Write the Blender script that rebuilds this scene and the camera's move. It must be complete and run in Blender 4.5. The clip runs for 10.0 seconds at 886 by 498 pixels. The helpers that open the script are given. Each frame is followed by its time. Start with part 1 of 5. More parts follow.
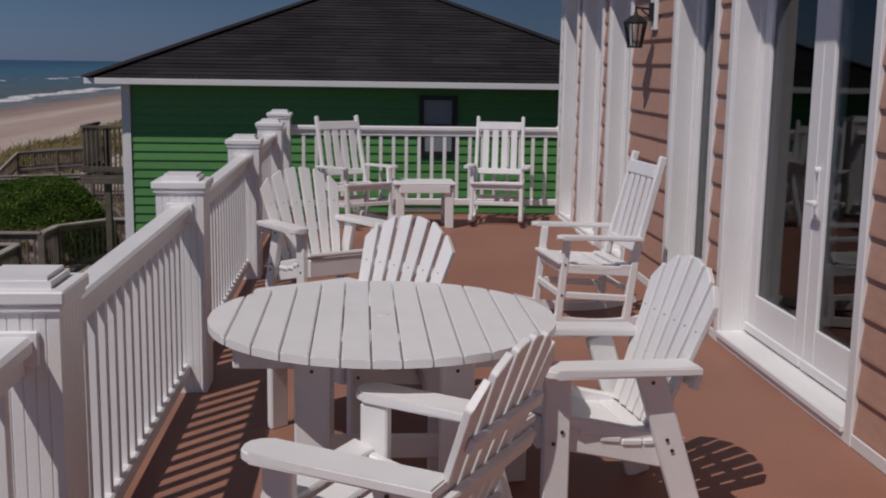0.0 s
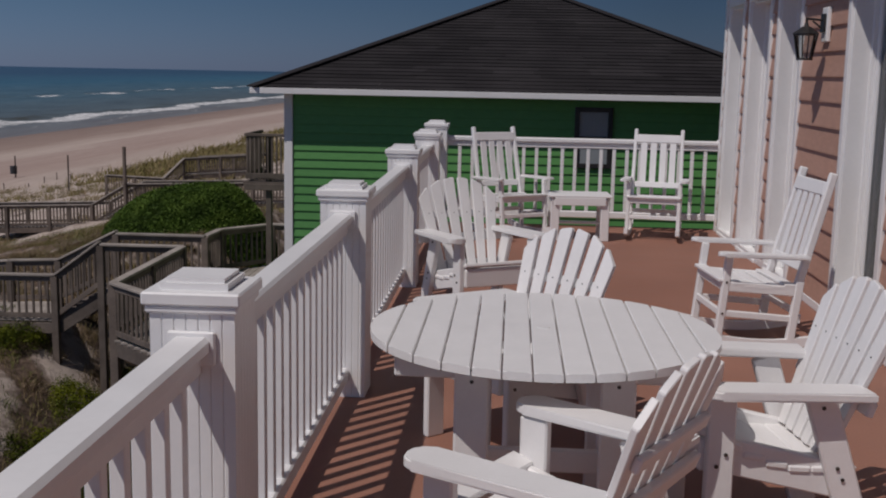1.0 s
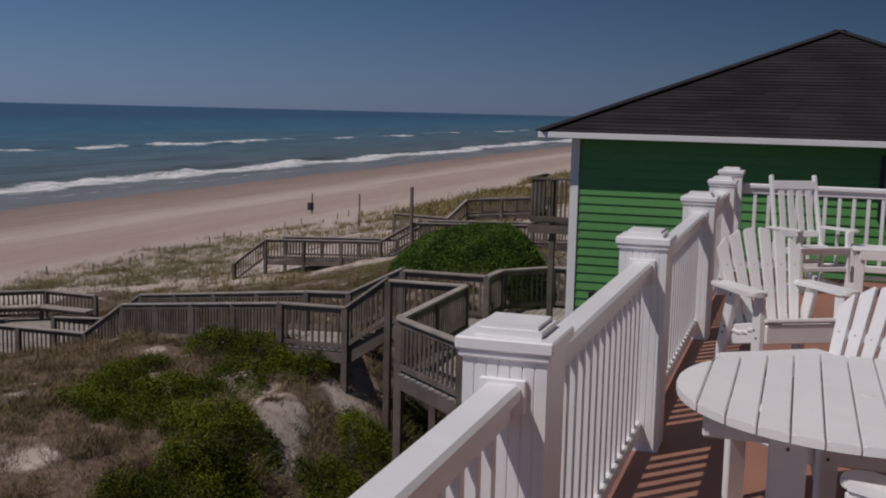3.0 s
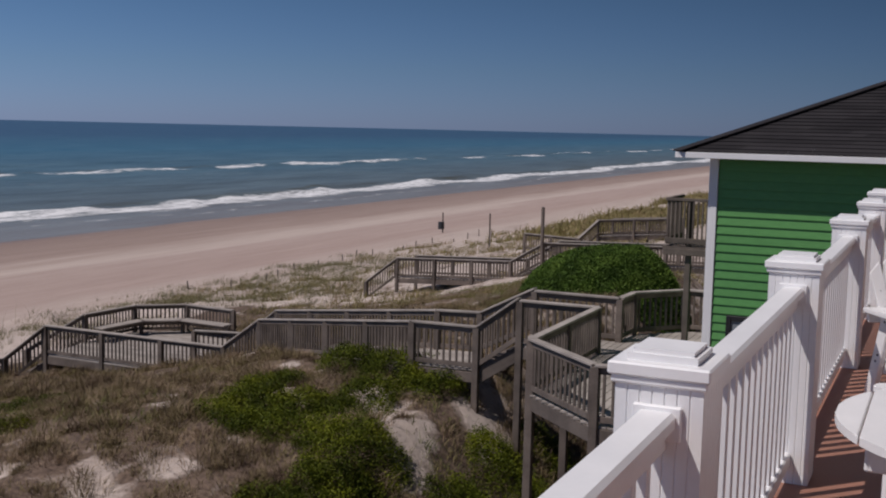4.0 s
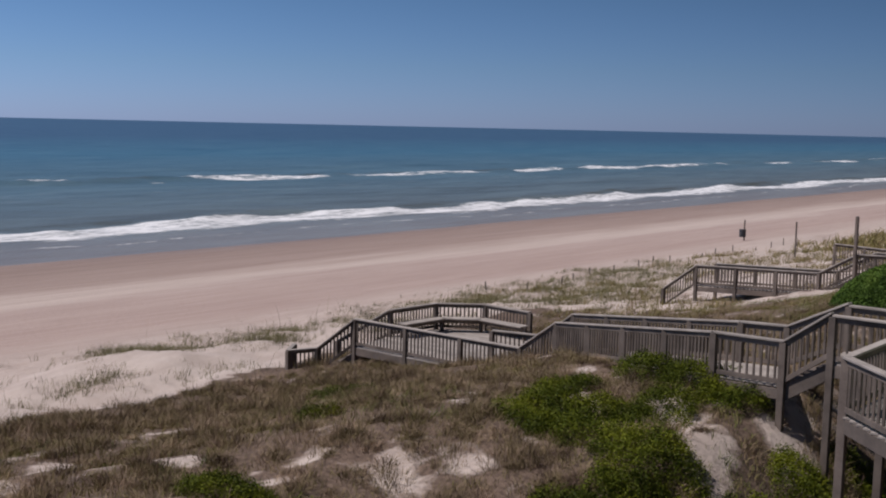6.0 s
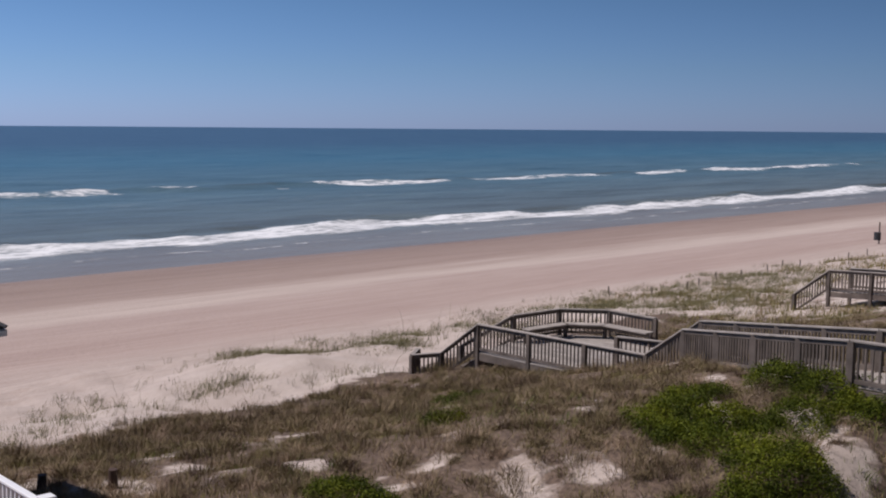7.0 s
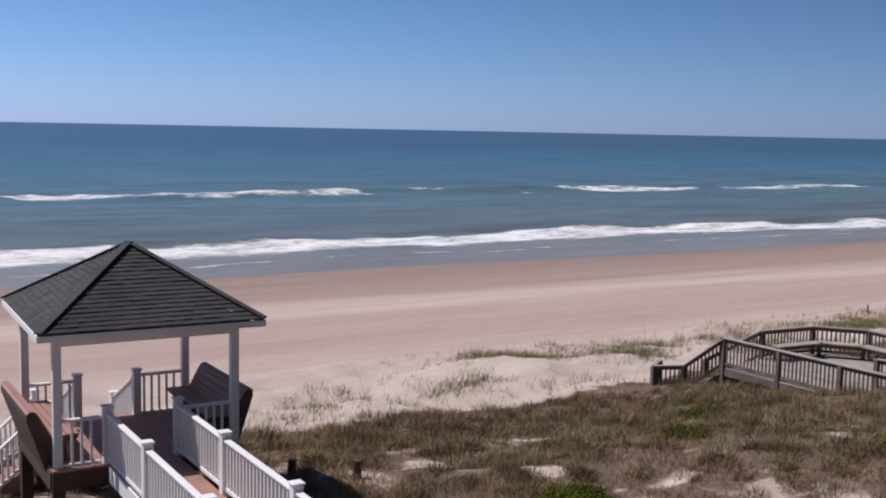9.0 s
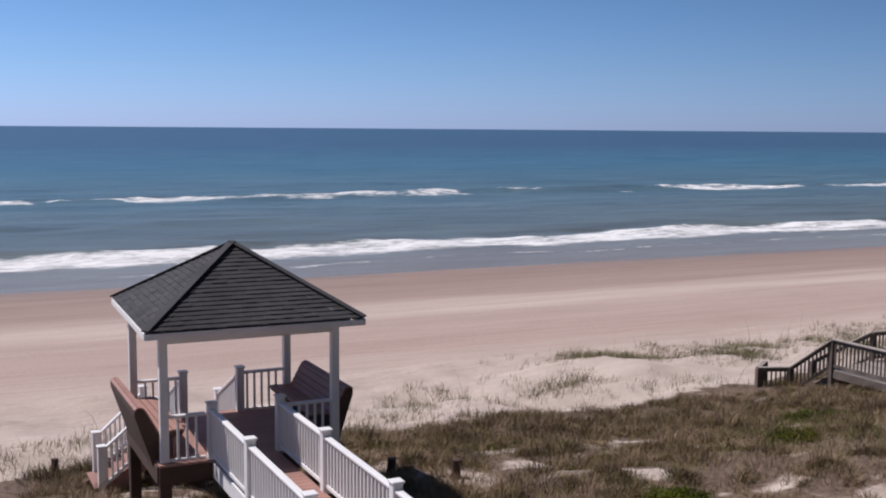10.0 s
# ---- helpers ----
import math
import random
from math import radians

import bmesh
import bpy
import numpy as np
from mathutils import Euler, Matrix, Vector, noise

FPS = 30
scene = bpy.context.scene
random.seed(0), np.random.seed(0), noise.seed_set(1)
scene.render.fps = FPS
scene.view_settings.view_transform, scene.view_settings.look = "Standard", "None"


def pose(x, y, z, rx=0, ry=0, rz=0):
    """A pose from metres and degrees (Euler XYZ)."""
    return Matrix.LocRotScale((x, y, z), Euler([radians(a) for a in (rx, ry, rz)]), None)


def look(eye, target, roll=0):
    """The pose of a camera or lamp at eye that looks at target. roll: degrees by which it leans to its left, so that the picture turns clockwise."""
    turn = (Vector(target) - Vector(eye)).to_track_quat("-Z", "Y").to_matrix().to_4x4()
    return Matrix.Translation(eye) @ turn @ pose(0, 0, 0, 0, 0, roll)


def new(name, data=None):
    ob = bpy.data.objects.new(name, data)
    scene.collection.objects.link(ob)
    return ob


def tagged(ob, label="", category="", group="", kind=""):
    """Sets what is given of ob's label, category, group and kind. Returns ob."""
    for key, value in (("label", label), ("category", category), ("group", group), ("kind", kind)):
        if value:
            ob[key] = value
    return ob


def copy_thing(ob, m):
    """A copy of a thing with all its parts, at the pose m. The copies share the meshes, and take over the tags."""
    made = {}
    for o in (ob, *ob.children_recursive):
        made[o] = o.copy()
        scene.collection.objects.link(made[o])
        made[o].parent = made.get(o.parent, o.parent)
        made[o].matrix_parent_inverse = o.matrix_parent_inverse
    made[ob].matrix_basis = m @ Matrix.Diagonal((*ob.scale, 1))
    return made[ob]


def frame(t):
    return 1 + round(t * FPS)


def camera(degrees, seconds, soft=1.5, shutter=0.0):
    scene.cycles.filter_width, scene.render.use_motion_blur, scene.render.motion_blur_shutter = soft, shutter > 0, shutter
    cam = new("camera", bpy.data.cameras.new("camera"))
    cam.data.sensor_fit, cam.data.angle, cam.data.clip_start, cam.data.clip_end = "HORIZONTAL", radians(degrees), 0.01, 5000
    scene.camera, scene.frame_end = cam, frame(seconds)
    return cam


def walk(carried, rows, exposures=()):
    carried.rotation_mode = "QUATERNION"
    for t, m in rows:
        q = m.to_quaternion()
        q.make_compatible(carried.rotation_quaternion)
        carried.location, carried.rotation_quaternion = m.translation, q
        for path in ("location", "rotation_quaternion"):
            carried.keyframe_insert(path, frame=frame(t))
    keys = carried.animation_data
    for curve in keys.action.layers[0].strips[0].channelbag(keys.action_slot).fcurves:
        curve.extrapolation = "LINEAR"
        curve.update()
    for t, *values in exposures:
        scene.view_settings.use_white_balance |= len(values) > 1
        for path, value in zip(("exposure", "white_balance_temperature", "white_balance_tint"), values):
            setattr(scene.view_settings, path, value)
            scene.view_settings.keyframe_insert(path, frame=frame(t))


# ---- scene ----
cam = camera(43.9, 10.0, soft=2.0)
# seconds, x, y, z, yaw, pitch, roll
ROWS = [
    (0.0, -0.0, -0.0, 1.62, -4.3, -9.58, 0.85),
    (0.5, -0.029, 0.003, 1.619, -0.26, -9.46, 0.85),
    (1.0, -0.049, 0.009, 1.621, 3.54, -9.14, 1.11),
    (1.5, -0.077, 0.027, 1.62, 7.75, -8.5, 1.2),
    (2.0, -0.104, 0.045, 1.619, 11.16, -8.11, 1.4),
    (2.5, -0.136, 0.061, 1.621, 14.56, -7.64, 1.42),
    (4.0, -0.236, 0.074, 1.622, 24.78, -6.31, 1.3),
    (4.5, -0.261, 0.074, 1.623, 28.28, -6.25, 1.23),
    (5.0, -0.287, 0.067, 1.621, 32.14, -6.19, 1.46),
    (5.5, -0.327, 0.073, 1.616, 36.4, -6.37, 1.66),
    (7.0, -0.503, 0.075, 1.663, 46.4, -6.35, 0.45),
    (7.5, -0.548, 0.08, 1.667, 49.61, -6.47, 0.85),
    (8.0, -0.59, 0.088, 1.667, 52.73, -6.52, 0.94),
    (8.5, -0.629, 0.097, 1.664, 56.08, -6.45, 0.96),
    (9.0, -0.663, 0.108, 1.658, 59.01, -6.28, 1.16),
    (9.5, -0.694, 0.12, 1.648, 61.4, -6.34, 1.23),
    (10.0, -0.721, 0.134, 1.634, 64.16, -6.35, 0.46),
]


def eye_pose(x, y, z, yaw, pitch, roll):
    return pose(x, y, z, 0, 0, yaw) @ pose(0, 0, 0, 90 + pitch) @ pose(0, 0, 0, 0, 0, roll)


walk(cam, [(r[0], eye_pose(*r[1:])) for r in ROWS],
     exposures=[(0.0, -0.68, 6500, 16), (1.0, -0.74, 6500, 16), (2.0, -0.82, 6500, 16), (2.5, -0.78, 6500, 16), (4.0, -0.3, 6420, 17), (5.5, -0.08, 6400, 17), (7.0, 0.06, 6360, 18), (10.0, 0.2, 6360, 18)])

# ---- daylight ----
SUN_AZ = (-0.67, -0.742)          # towards the sun, on the ground
SUN_EL = 56.0
world = bpy.data.worlds.new("sky")
scene.world = world
world.use_nodes = True
wn, wl = world.node_tree.nodes, world.node_tree.links
sky = wn.new("ShaderNodeTexSky")
sky.sky_type = "NISHITA"
sky.sun_disc = False
sky.sun_elevation = radians(SUN_EL)
sky.sun_rotation = math.atan2(SUN_AZ[0], SUN_AZ[1])
sky.air_density, sky.dust_density, sky.ozone_density = 1.0, 0.15, 4.0
wn["Background"].inputs["Strength"].default_value = 0.062
# sea haze: bluer towards the horizon, brighter on the sun's side
way = wn.new("ShaderNodeTexCoord")
apart = wn.new("ShaderNodeSeparateXYZ")
wl.new(way.outputs["Generated"], apart.inputs[0])
haze = wn.new("ShaderNodeValToRGB")
for spot_, colour in zip((0.0, 0.05, 0.13, 0.5), ((0.70, 1.0, 1.95), (0.66, 0.94, 1.5), (0.59, 0.83, 1.12), (0.62, 0.70, 0.82))):
    stop = haze.color_ramp.elements[0] if spot_ == 0.0 else haze.color_ramp.elements.new(spot_)
    stop.position, stop.color = spot_, (*colour, 1)
wl.new(apart.outputs[2], haze.inputs["Fac"])
toward = wn.new("ShaderNodeVectorMath")
toward.operation = "DOT_PRODUCT"
wl.new(way.outputs["Generated"], toward.inputs[0])
toward.inputs[1].default_value = (-0.9, -0.43, 0.0)
glow = wn.new("ShaderNodeMapRange")
for key, value in (("From Min", -0.55), ("From Max", 1.0), ("To Min", 0.30), ("To Max", 1.22)):
    glow.inputs[key].default_value = value
wl.new(toward.outputs["Value"], glow.inputs["Value"])
tint = wn.new("ShaderNodeVectorMath")
tint.operation = "MULTIPLY"
wl.new(sky.outputs[0], tint.inputs[0])
wl.new(haze.outputs[0], tint.inputs[1])
tinted = wn.new("ShaderNodeVectorMath")
tinted.operation = "SCALE"
wl.new(tint.outputs[0], tinted.inputs[0])
wl.new(glow.outputs[0], tinted.inputs["Scale"])
wl.new(tinted.outputs[0], wn["Background"].inputs["Color"])

sun = new("sun", bpy.data.lights.new("sun", "SUN"))
sun.data.energy, sun.data.angle, sun.data.color = 3.85, radians(0.5), (1.0, 0.95, 0.88)
h = math.cos(radians(SUN_EL))
sun.matrix_world = look((h * SUN_AZ[0] * 50, h * SUN_AZ[1] * 50, math.sin(radians(SUN_EL)) * 50), (0, 0, 0))


# ---- materials ----
def node_mat(name):
    m = bpy.data.materials.new(name)
    m.use_nodes = True
    return m, m.node_tree.nodes, m.node_tree.links, m.node_tree.nodes["Principled BSDF"]


def noise_node(n, l, vec, scale, detail=4.0, rough=0.55):
    t = n.new("ShaderNodeTexNoise")
    t.inputs["Scale"].default_value = scale
    t.inputs["Detail"].default_value = detail
    t.inputs["Roughness"].default_value = rough
    if vec is not None:
        l.new(vec, t.inputs["Vector"])
    return t.outputs["Fac"]


def ramp(n, l, fac, stops):
    r = n.new("ShaderNodeValToRGB")
    e = r.color_ramp.elements
    while len(e) < len(stops):
        e.new(0.5)
    for k, (p, c) in enumerate(stops):
        e[k].position = p
        e[k].color = (*c, 1) if len(c) == 3 else c
    l.new(fac, r.inputs["Fac"])
    return r.outputs["Color"]


def mixc(n, l, fac, a, b, mode="MIX"):
    x = n.new("ShaderNodeMix")
    x.data_type, x.blend_type = "RGBA", mode
    for s, v in ((x.inputs[0], fac), (x.inputs[6], a), (x.inputs[7], b)):
        if isinstance(v, (int, float)):
            s.default_value = v
        elif isinstance(v, tuple):
            s.default_value = (*v, 1)
        else:
            l.new(v, s)
    return x.outputs[2]


def calc(n, l, op, a, b=0.0, c=0.0, clamp=False):
    x = n.new("ShaderNodeMath")
    x.operation, x.use_clamp = op, clamp
    for s, v in zip(x.inputs, (a, b, c)):
        if isinstance(v, (int, float)):
            s.default_value = v
        else:
            l.new(v, s)
    return x.outputs[0]


def spot(n, l, stretch=(1, 1, 1)):
    """World position, stretched."""
    g = n.new("ShaderNodeNewGeometry")
    m = n.new("ShaderNodeMapping")
    m.inputs["Scale"].default_value = stretch
    l.new(g.outputs["Position"], m.inputs["Vector"])
    return m.outputs["Vector"]


def mat(name, dark, light, scale=3.0, rough=0.5, bump=0.15, fine=60.0, stretch=(1, 1, 1), vary=0.0, island=0.0, spec=0.5, dist=0.003, speck=None):
    speck = speck if speck is not None else (0.06 if dark[0] > 0.6 else 0.22)
    m, n, l, b = node_mat(name)
    v = spot(n, l, stretch)
    col = ramp(n, l, noise_node(n, l, v, scale, 5), [(0.3, dark), (0.7, light)])
    f = noise_node(n, l, v, fine, 3)
    col = mixc(n, l, speck, col, ramp(n, l, f, [(0.3, tuple(c * 0.6 for c in dark)), (0.7, light)]))
    for amount, node, out in ((vary, "ShaderNodeObjectInfo", "Random"), (island, "ShaderNodeNewGeometry", "Random Per Island")):
        if amount:
            r = n.new(node)
            k = calc(n, l, "MULTIPLY_ADD", r.outputs[out], amount * 2, 1 - amount)
            hsv = n.new("ShaderNodeHueSaturation")
            l.new(k, hsv.inputs["Value"])
            l.new(col, hsv.inputs["Color"])
            col = hsv.outputs["Color"]
    l.new(col, b.inputs["Base Color"])
    rr = calc(n, l, "MULTIPLY_ADD", noise_node(n, l, v, scale * 4), 0.25, rough - 0.12, True)
    l.new(rr, b.inputs["Roughness"])
    b.inputs["Specular IOR Level"].default_value = spec
    if bump:
        bp = n.new("ShaderNodeBump")
        bp.inputs["Strength"].default_value = bump
        bp.inputs["Distance"].default_value = dist
        l.new(f, bp.inputs["Height"])
        l.new(bp.outputs[0], b.inputs["Normal"])
    return m


WHITE = mat("white_paint", (0.78, 0.78, 0.78), (0.84, 0.84, 0.84), 2.5, 0.42, 0.08, 45)
POLY = mat("white_plastic_lumber", (0.79, 0.785, 0.78), (0.85, 0.845, 0.84), 4, 0.45, 0.12, 70, (1, 1, 1), 0.02)
TRIM = mat("white_trim", (0.75, 0.75, 0.745), (0.81, 0.81, 0.805), 2, 0.5, 0.08, 40)
DECK = mat("terracotta_deck_coating", (0.26, 0.122, 0.084), (0.37, 0.18, 0.126), 0.9, 0.62, 0.35, 90, dist=0.002)
PINK = mat("pink_siding", (0.46, 0.27, 0.20), (0.56, 0.33, 0.25), 1.2, 0.6, 0.25, 30, (1, 0.3, 1), 0.05)
GREEN = mat("green_siding", (0.075, 0.25, 0.065), (0.105, 0.31, 0.085), 0.7, 0.55, 0.2, 25, (0.3, 1, 1), 0.05)
ROOF = mat("dark_shingle", (0.030, 0.030, 0.034), (0.058, 0.058, 0.063), 1.3, 0.9, 0.8, 50, (1, 1, 1), 0.16, 0.25, dist=0.01)
ROOF_DARK = mat("black_brown_shingle", (0.019, 0.017, 0.019), (0.037, 0.034, 0.036), 1.3, 0.9, 0.8, 50, (1, 1, 1), 0.2, 0.25, dist=0.01, spec=0.2)
# upper boards: bleached wood, with the sun on their tops put into the colour
PALEWOOD = mat("bleached_sunlit_wood", (0.23, 0.20, 0.178), (0.42, 0.375, 0.335), 2.6, 0.85, 0.6, 40, (1, 1, 1), 0.15, dist=0.006)
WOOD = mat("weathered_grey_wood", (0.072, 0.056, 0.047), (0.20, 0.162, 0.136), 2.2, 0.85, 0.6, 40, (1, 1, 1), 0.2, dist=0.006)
BENCH = mat("brown_composite", (0.29, 0.155, 0.125), (0.39, 0.215, 0.175), 2.0, 0.6, 0.3, 50, (1, 1, 1), 0.08)
DARKWOOD = mat("dark_stained_wood", (0.05, 0.028, 0.02), (0.09, 0.05, 0.036), 2.5, 0.7, 0.4, 40)
BOLT = mat("dark_bolt_metal", (0.03, 0.028, 0.026), (0.07, 0.06, 0.05), 30, 0.45, 0.1, 100)
BLACK = mat("black_lantern_metal", (0.012, 0.012, 0.013), (0.03, 0.03, 0.03), 20, 0.4, 0.1, 100)
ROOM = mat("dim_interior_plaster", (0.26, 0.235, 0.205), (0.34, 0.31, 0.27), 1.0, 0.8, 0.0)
# opaque stand-in for screened glass; reflected sky is mixed into its grey
PANE_GREY = mat("opaque_grey_pane", (0.22, 0.25, 0.27), (0.30, 0.33, 0.35), 1.0, 0.2, 0.0)
CANBLUE = mat("dark_drum_paint", (0.025, 0.03, 0.035), (0.05, 0.05, 0.055), 4, 0.6, 0.1)


def glass_mat():
    m, n, l, b = node_mat("window_glass")
    n.remove(b)
    out = n["Material Output"]
    tr, gl, mx, fr = (n.new(k) for k in ("ShaderNodeBsdfTransparent", "ShaderNodeBsdfGlossy", "ShaderNodeMixShader", "ShaderNodeFresnel"))
    tr.inputs["Color"].default_value = (0.8, 0.84, 0.84, 1)
    gl.inputs["Roughness"].default_value = 0.02
    fr.inputs["IOR"].default_value = 1.55
    l.new(fr.outputs[0], mx.inputs[0])
    l.new(tr.outputs[0], mx.inputs[1])
    l.new(gl.outputs[0], mx.inputs[2])
    l.new(mx.outputs[0], out.inputs["Surface"])
    return m


GLASS = glass_mat()


def sand_mat():
    m, n, l, b = node_mat("dune_and_beach_sand")
    v = spot(n, l)
    sep = n.new("ShaderNodeSeparateXYZ")
    l.new(v, sep.inputs[0])
    wob = noise_node(n, l, spot(n, l, (0.3, 0.04, 0.3)), 1.0, 5)
    x = calc(n, l, "MULTIPLY_ADD", wob, 9.0, sep.outputs[0])          # about x + 4.5
    t = calc(n, l, "MULTIPLY_ADD", x, -1 / 80.0, 0.0, True)           # 0 at the house, 1 at x = -80
    dune = ramp(n, l, noise_node(n, l, v, 0.55, 6), [(0.32, (0.42, 0.345, 0.30)), (0.6, (0.54, 0.465, 0.415))])
    band = ramp(n, l, t, [(0.30, (0.52, 0.45, 0.405)), (0.40, (0.47, 0.385, 0.34)), (0.46, (0.40, 0.30, 0.265)), (0.565, (0.42, 0.325, 0.29)),
                          (0.595, (0.53, 0.445, 0.395)), (0.645, (0.42, 0.335, 0.295)), (0.68, (0.31, 0.23, 0.20)), (0.83, (0.235, 0.17, 0.148)), (0.90, (0.19, 0.155, 0.15))])
    near = ramp(n, l, t, [(0.28, (0, 0, 0)), (0.36, (1, 1, 1))])
    col = mixc(n, l, near, dune, band)
    streak = noise_node(n, l, spot(n, l, (1.0, 0.07, 1.0)), 0.9, 6, 0.65)
    col = mixc(n, l, 0.2, col, ramp(n, l, streak, [(0.35, (0.30, 0.225, 0.18)), (0.65, (0.52, 0.43, 0.36))]))
    # wheel tracks and tide lines along the beach
    line = noise_node(n, l, spot(n, l, (1.0, 0.035, 1.0)), 1.5, 5, 0.6)
    lines = ramp(n, l, line, [(0.42, (1, 1, 1)), (0.455, (0.86, 0.84, 0.83)), (0.48, (1.0, 1.0, 1.0)), (0.565, (0.9, 0.88, 0.87)), (0.60, (1, 1, 1))])
    col = mixc(n, l, calc(n, l, "MULTIPLY", near, 1.0), col, lines, "MULTIPLY")
    # dead litter between the dune plants
    cov = n.new("ShaderNodeAttribute")
    cov.attribute_name = "litter"
    lm = ramp(n, l, calc(n, l, "MULTIPLY_ADD", noise_node(n, l, v, 3.2, 6, 0.7), 1.1, calc(n, l, "ADD", cov.outputs["Fac"], -0.55)), [(0.22, (0, 0, 0)), (0.55, (1, 1, 1))])
    col = mixc(n, l, lm, col, ramp(n, l, noise_node(n, l, v, 9, 4), [(0.3, (0.07, 0.047, 0.036)), (0.7, (0.19, 0.135, 0.10))]))
    l.new(col, b.inputs["Base Color"])
    l.new(ramp(n, l, t, [(0.80, (0.95, 0.95, 0.95)), (0.92, (0.25, 0.25, 0.25))]), b.inputs["Roughness"])
    b.inputs["Specular IOR Level"].default_value = 0.35
    bp = n.new("ShaderNodeBump")
    bp.inputs["Strength"].default_value, bp.inputs["Distance"].default_value = 0.7, 0.08
    l.new(noise_node(n, l, v, 3.5, 7, 0.65), bp.inputs["Height"])
    l.new(bp.outputs[0], b.inputs["Normal"])
    return m


def sea_mat():
    m, n, l, b = node_mat("sea_water_with_foam")
    v = spot(n, l)
    sep = n.new("ShaderNodeSeparateXYZ")
    l.new(v, sep.inputs[0])
    X, Y = sep.outputs[0], sep.outputs[1]
    wob = noise_node(n, l, spot(n, l, (0.0, 0.02, 0.0)), 1.0, 4)
    xs = calc(n, l, "MULTIPLY_ADD", wob, 22.0, calc(n, l, "ADD", X, -11.0))
    far = calc(n, l, "MULTIPLY_ADD", X, -1 / 700.0, 0.0, True)
    deep = ramp(n, l, far, [(0.108, (0.30, 0.265, 0.26)), (0.121, (0.26, 0.245, 0.25)), (0.132, (0.14, 0.155, 0.16)), (0.21, (0.082, 0.162, 0.22)), (0.4, (0.018, 0.145, 0.262)), (0.8, (0.004, 0.068, 0.185))])
    swell = noise_node(n, l, spot(n, l, (1.0, 0.18, 1.0)), 0.22, 5, 0.6)
    col = mixc(n, l, 0.36, deep, ramp(n, l, swell, [(0.35, (0.025, 0.045, 0.055)), (0.65, (0.145, 0.205, 0.225))]))
    chop = noise_node(n, l, spot(n, l, (1.0, 0.22, 1.0)), 0.09, 7, 0.68)
    col = mixc(n, l, 0.16, col, ramp(n, l, chop, [(0.4, (0.055, 0.065, 0.055)), (0.6, (0.14, 0.215, 0.24))]))
    lace = calc(n, l, "MULTIPLY_ADD", noise_node(n, l, spot(n, l, (1.0, 0.45, 1.0)), 1.5, 8, 0.75), 0.45, calc(n, l, "MULTIPLY", noise_node(n, l, spot(n, l, (1.0, 0.22, 1.0)), 0.55, 9, 0.75), 0.55))

    def band(x0, x1, x2, x3):
        up = n.new("ShaderNodeMapRange")
        up.interpolation_type = "SMOOTHSTEP"
        dn = n.new("ShaderNodeMapRange")
        dn.interpolation_type = "SMOOTHSTEP"
        for q, a, c in ((up, x0, x1), (dn, x3, x2)):
            l.new(xs, q.inputs["Value"])
            q.inputs["From Min"].default_value, q.inputs["From Max"].default_value = a, c
        return calc(n, l, "MULTIPLY", up.outputs[0], dn.outputs[0])

    def cover(mask, lo, hi, k):
        return calc(n, l, "MULTIPLY", calc(n, l, "SMOOTH_MIN", 1.0, calc(n, l, "MULTIPLY", calc(n, l, "SUBTRACT", calc(n, l, "MULTIPLY_ADD", mask, k, lace), lo), 1 / (hi - lo)), 0.1), 1.0, 0.0, True)

    shore = calc(n, l, "MAXIMUM", cover(band(-97, -92, -89, -80), 0.93, 1.10, 0.56), calc(n, l, "MULTIPLY", cover(band(-83.5, -81.5, -81.2, -80), 1.0, 1.1, 0.5), 0.8))
    patch = noise_node(n, l, spot(n, l, (0.02, 0.028, 0.0)), 1.0, 3)
    pm = ramp(n, l, patch, [(0.41, (0, 0, 0)), (0.49, (1, 1, 1))])
    outer = cover(calc(n, l, "MULTIPLY", band(-164, -160, -157, -147), pm), 0.98, 1.1, 0.56)
    # unbroken wave faces, brown; their shading is put into the colour as dark strips
    lift = ramp(n, l, noise_node(n, l, spot(n, l, (0.0, 0.06, 0.0)), 1.0, 4), [(0.47, (0, 0, 0)), (0.56, (1, 1, 1))])
    face = calc(n, l, "MULTIPLY", calc(n, l, "ADD", band(-100.5, -98, -96.5, -94), band(-168, -165, -163, -160)), lift)
    col = mixc(n, l, calc(n, l, "MULTIPLY", face, 0.75), col, (0.075, 0.078, 0.058))
    wash = cover(band(-150, -140, -128, -112), 0.90, 1.12, 0.36)
    foam = calc(n, l, "MAXIMUM", calc(n, l, "MAXIMUM", shore, outer), calc(n, l, "MULTIPLY", wash, 0.45), 0.0, True)
    col = mixc(n, l, foam, col, (0.78, 0.79, 0.8))
    l.new(col, b.inputs["Base Color"])
    l.new(calc(n, l, "MULTIPLY_ADD", foam, 0.5, 0.38, True), b.inputs["Roughness"])
    b.inputs["Specular IOR Level"].default_value = 0.14
    bp = n.new("ShaderNodeBump")
    bp.inputs["Strength"].default_value, bp.inputs["Distance"].default_value = 0.6, 0.5
    l.new(noise_node(n, l, spot(n, l, (1.0, 0.35, 1.0)), 0.35, 8, 0.65), bp.inputs["Height"])
    l.new(bp.outputs[0], b.inputs["Normal"])
    return m


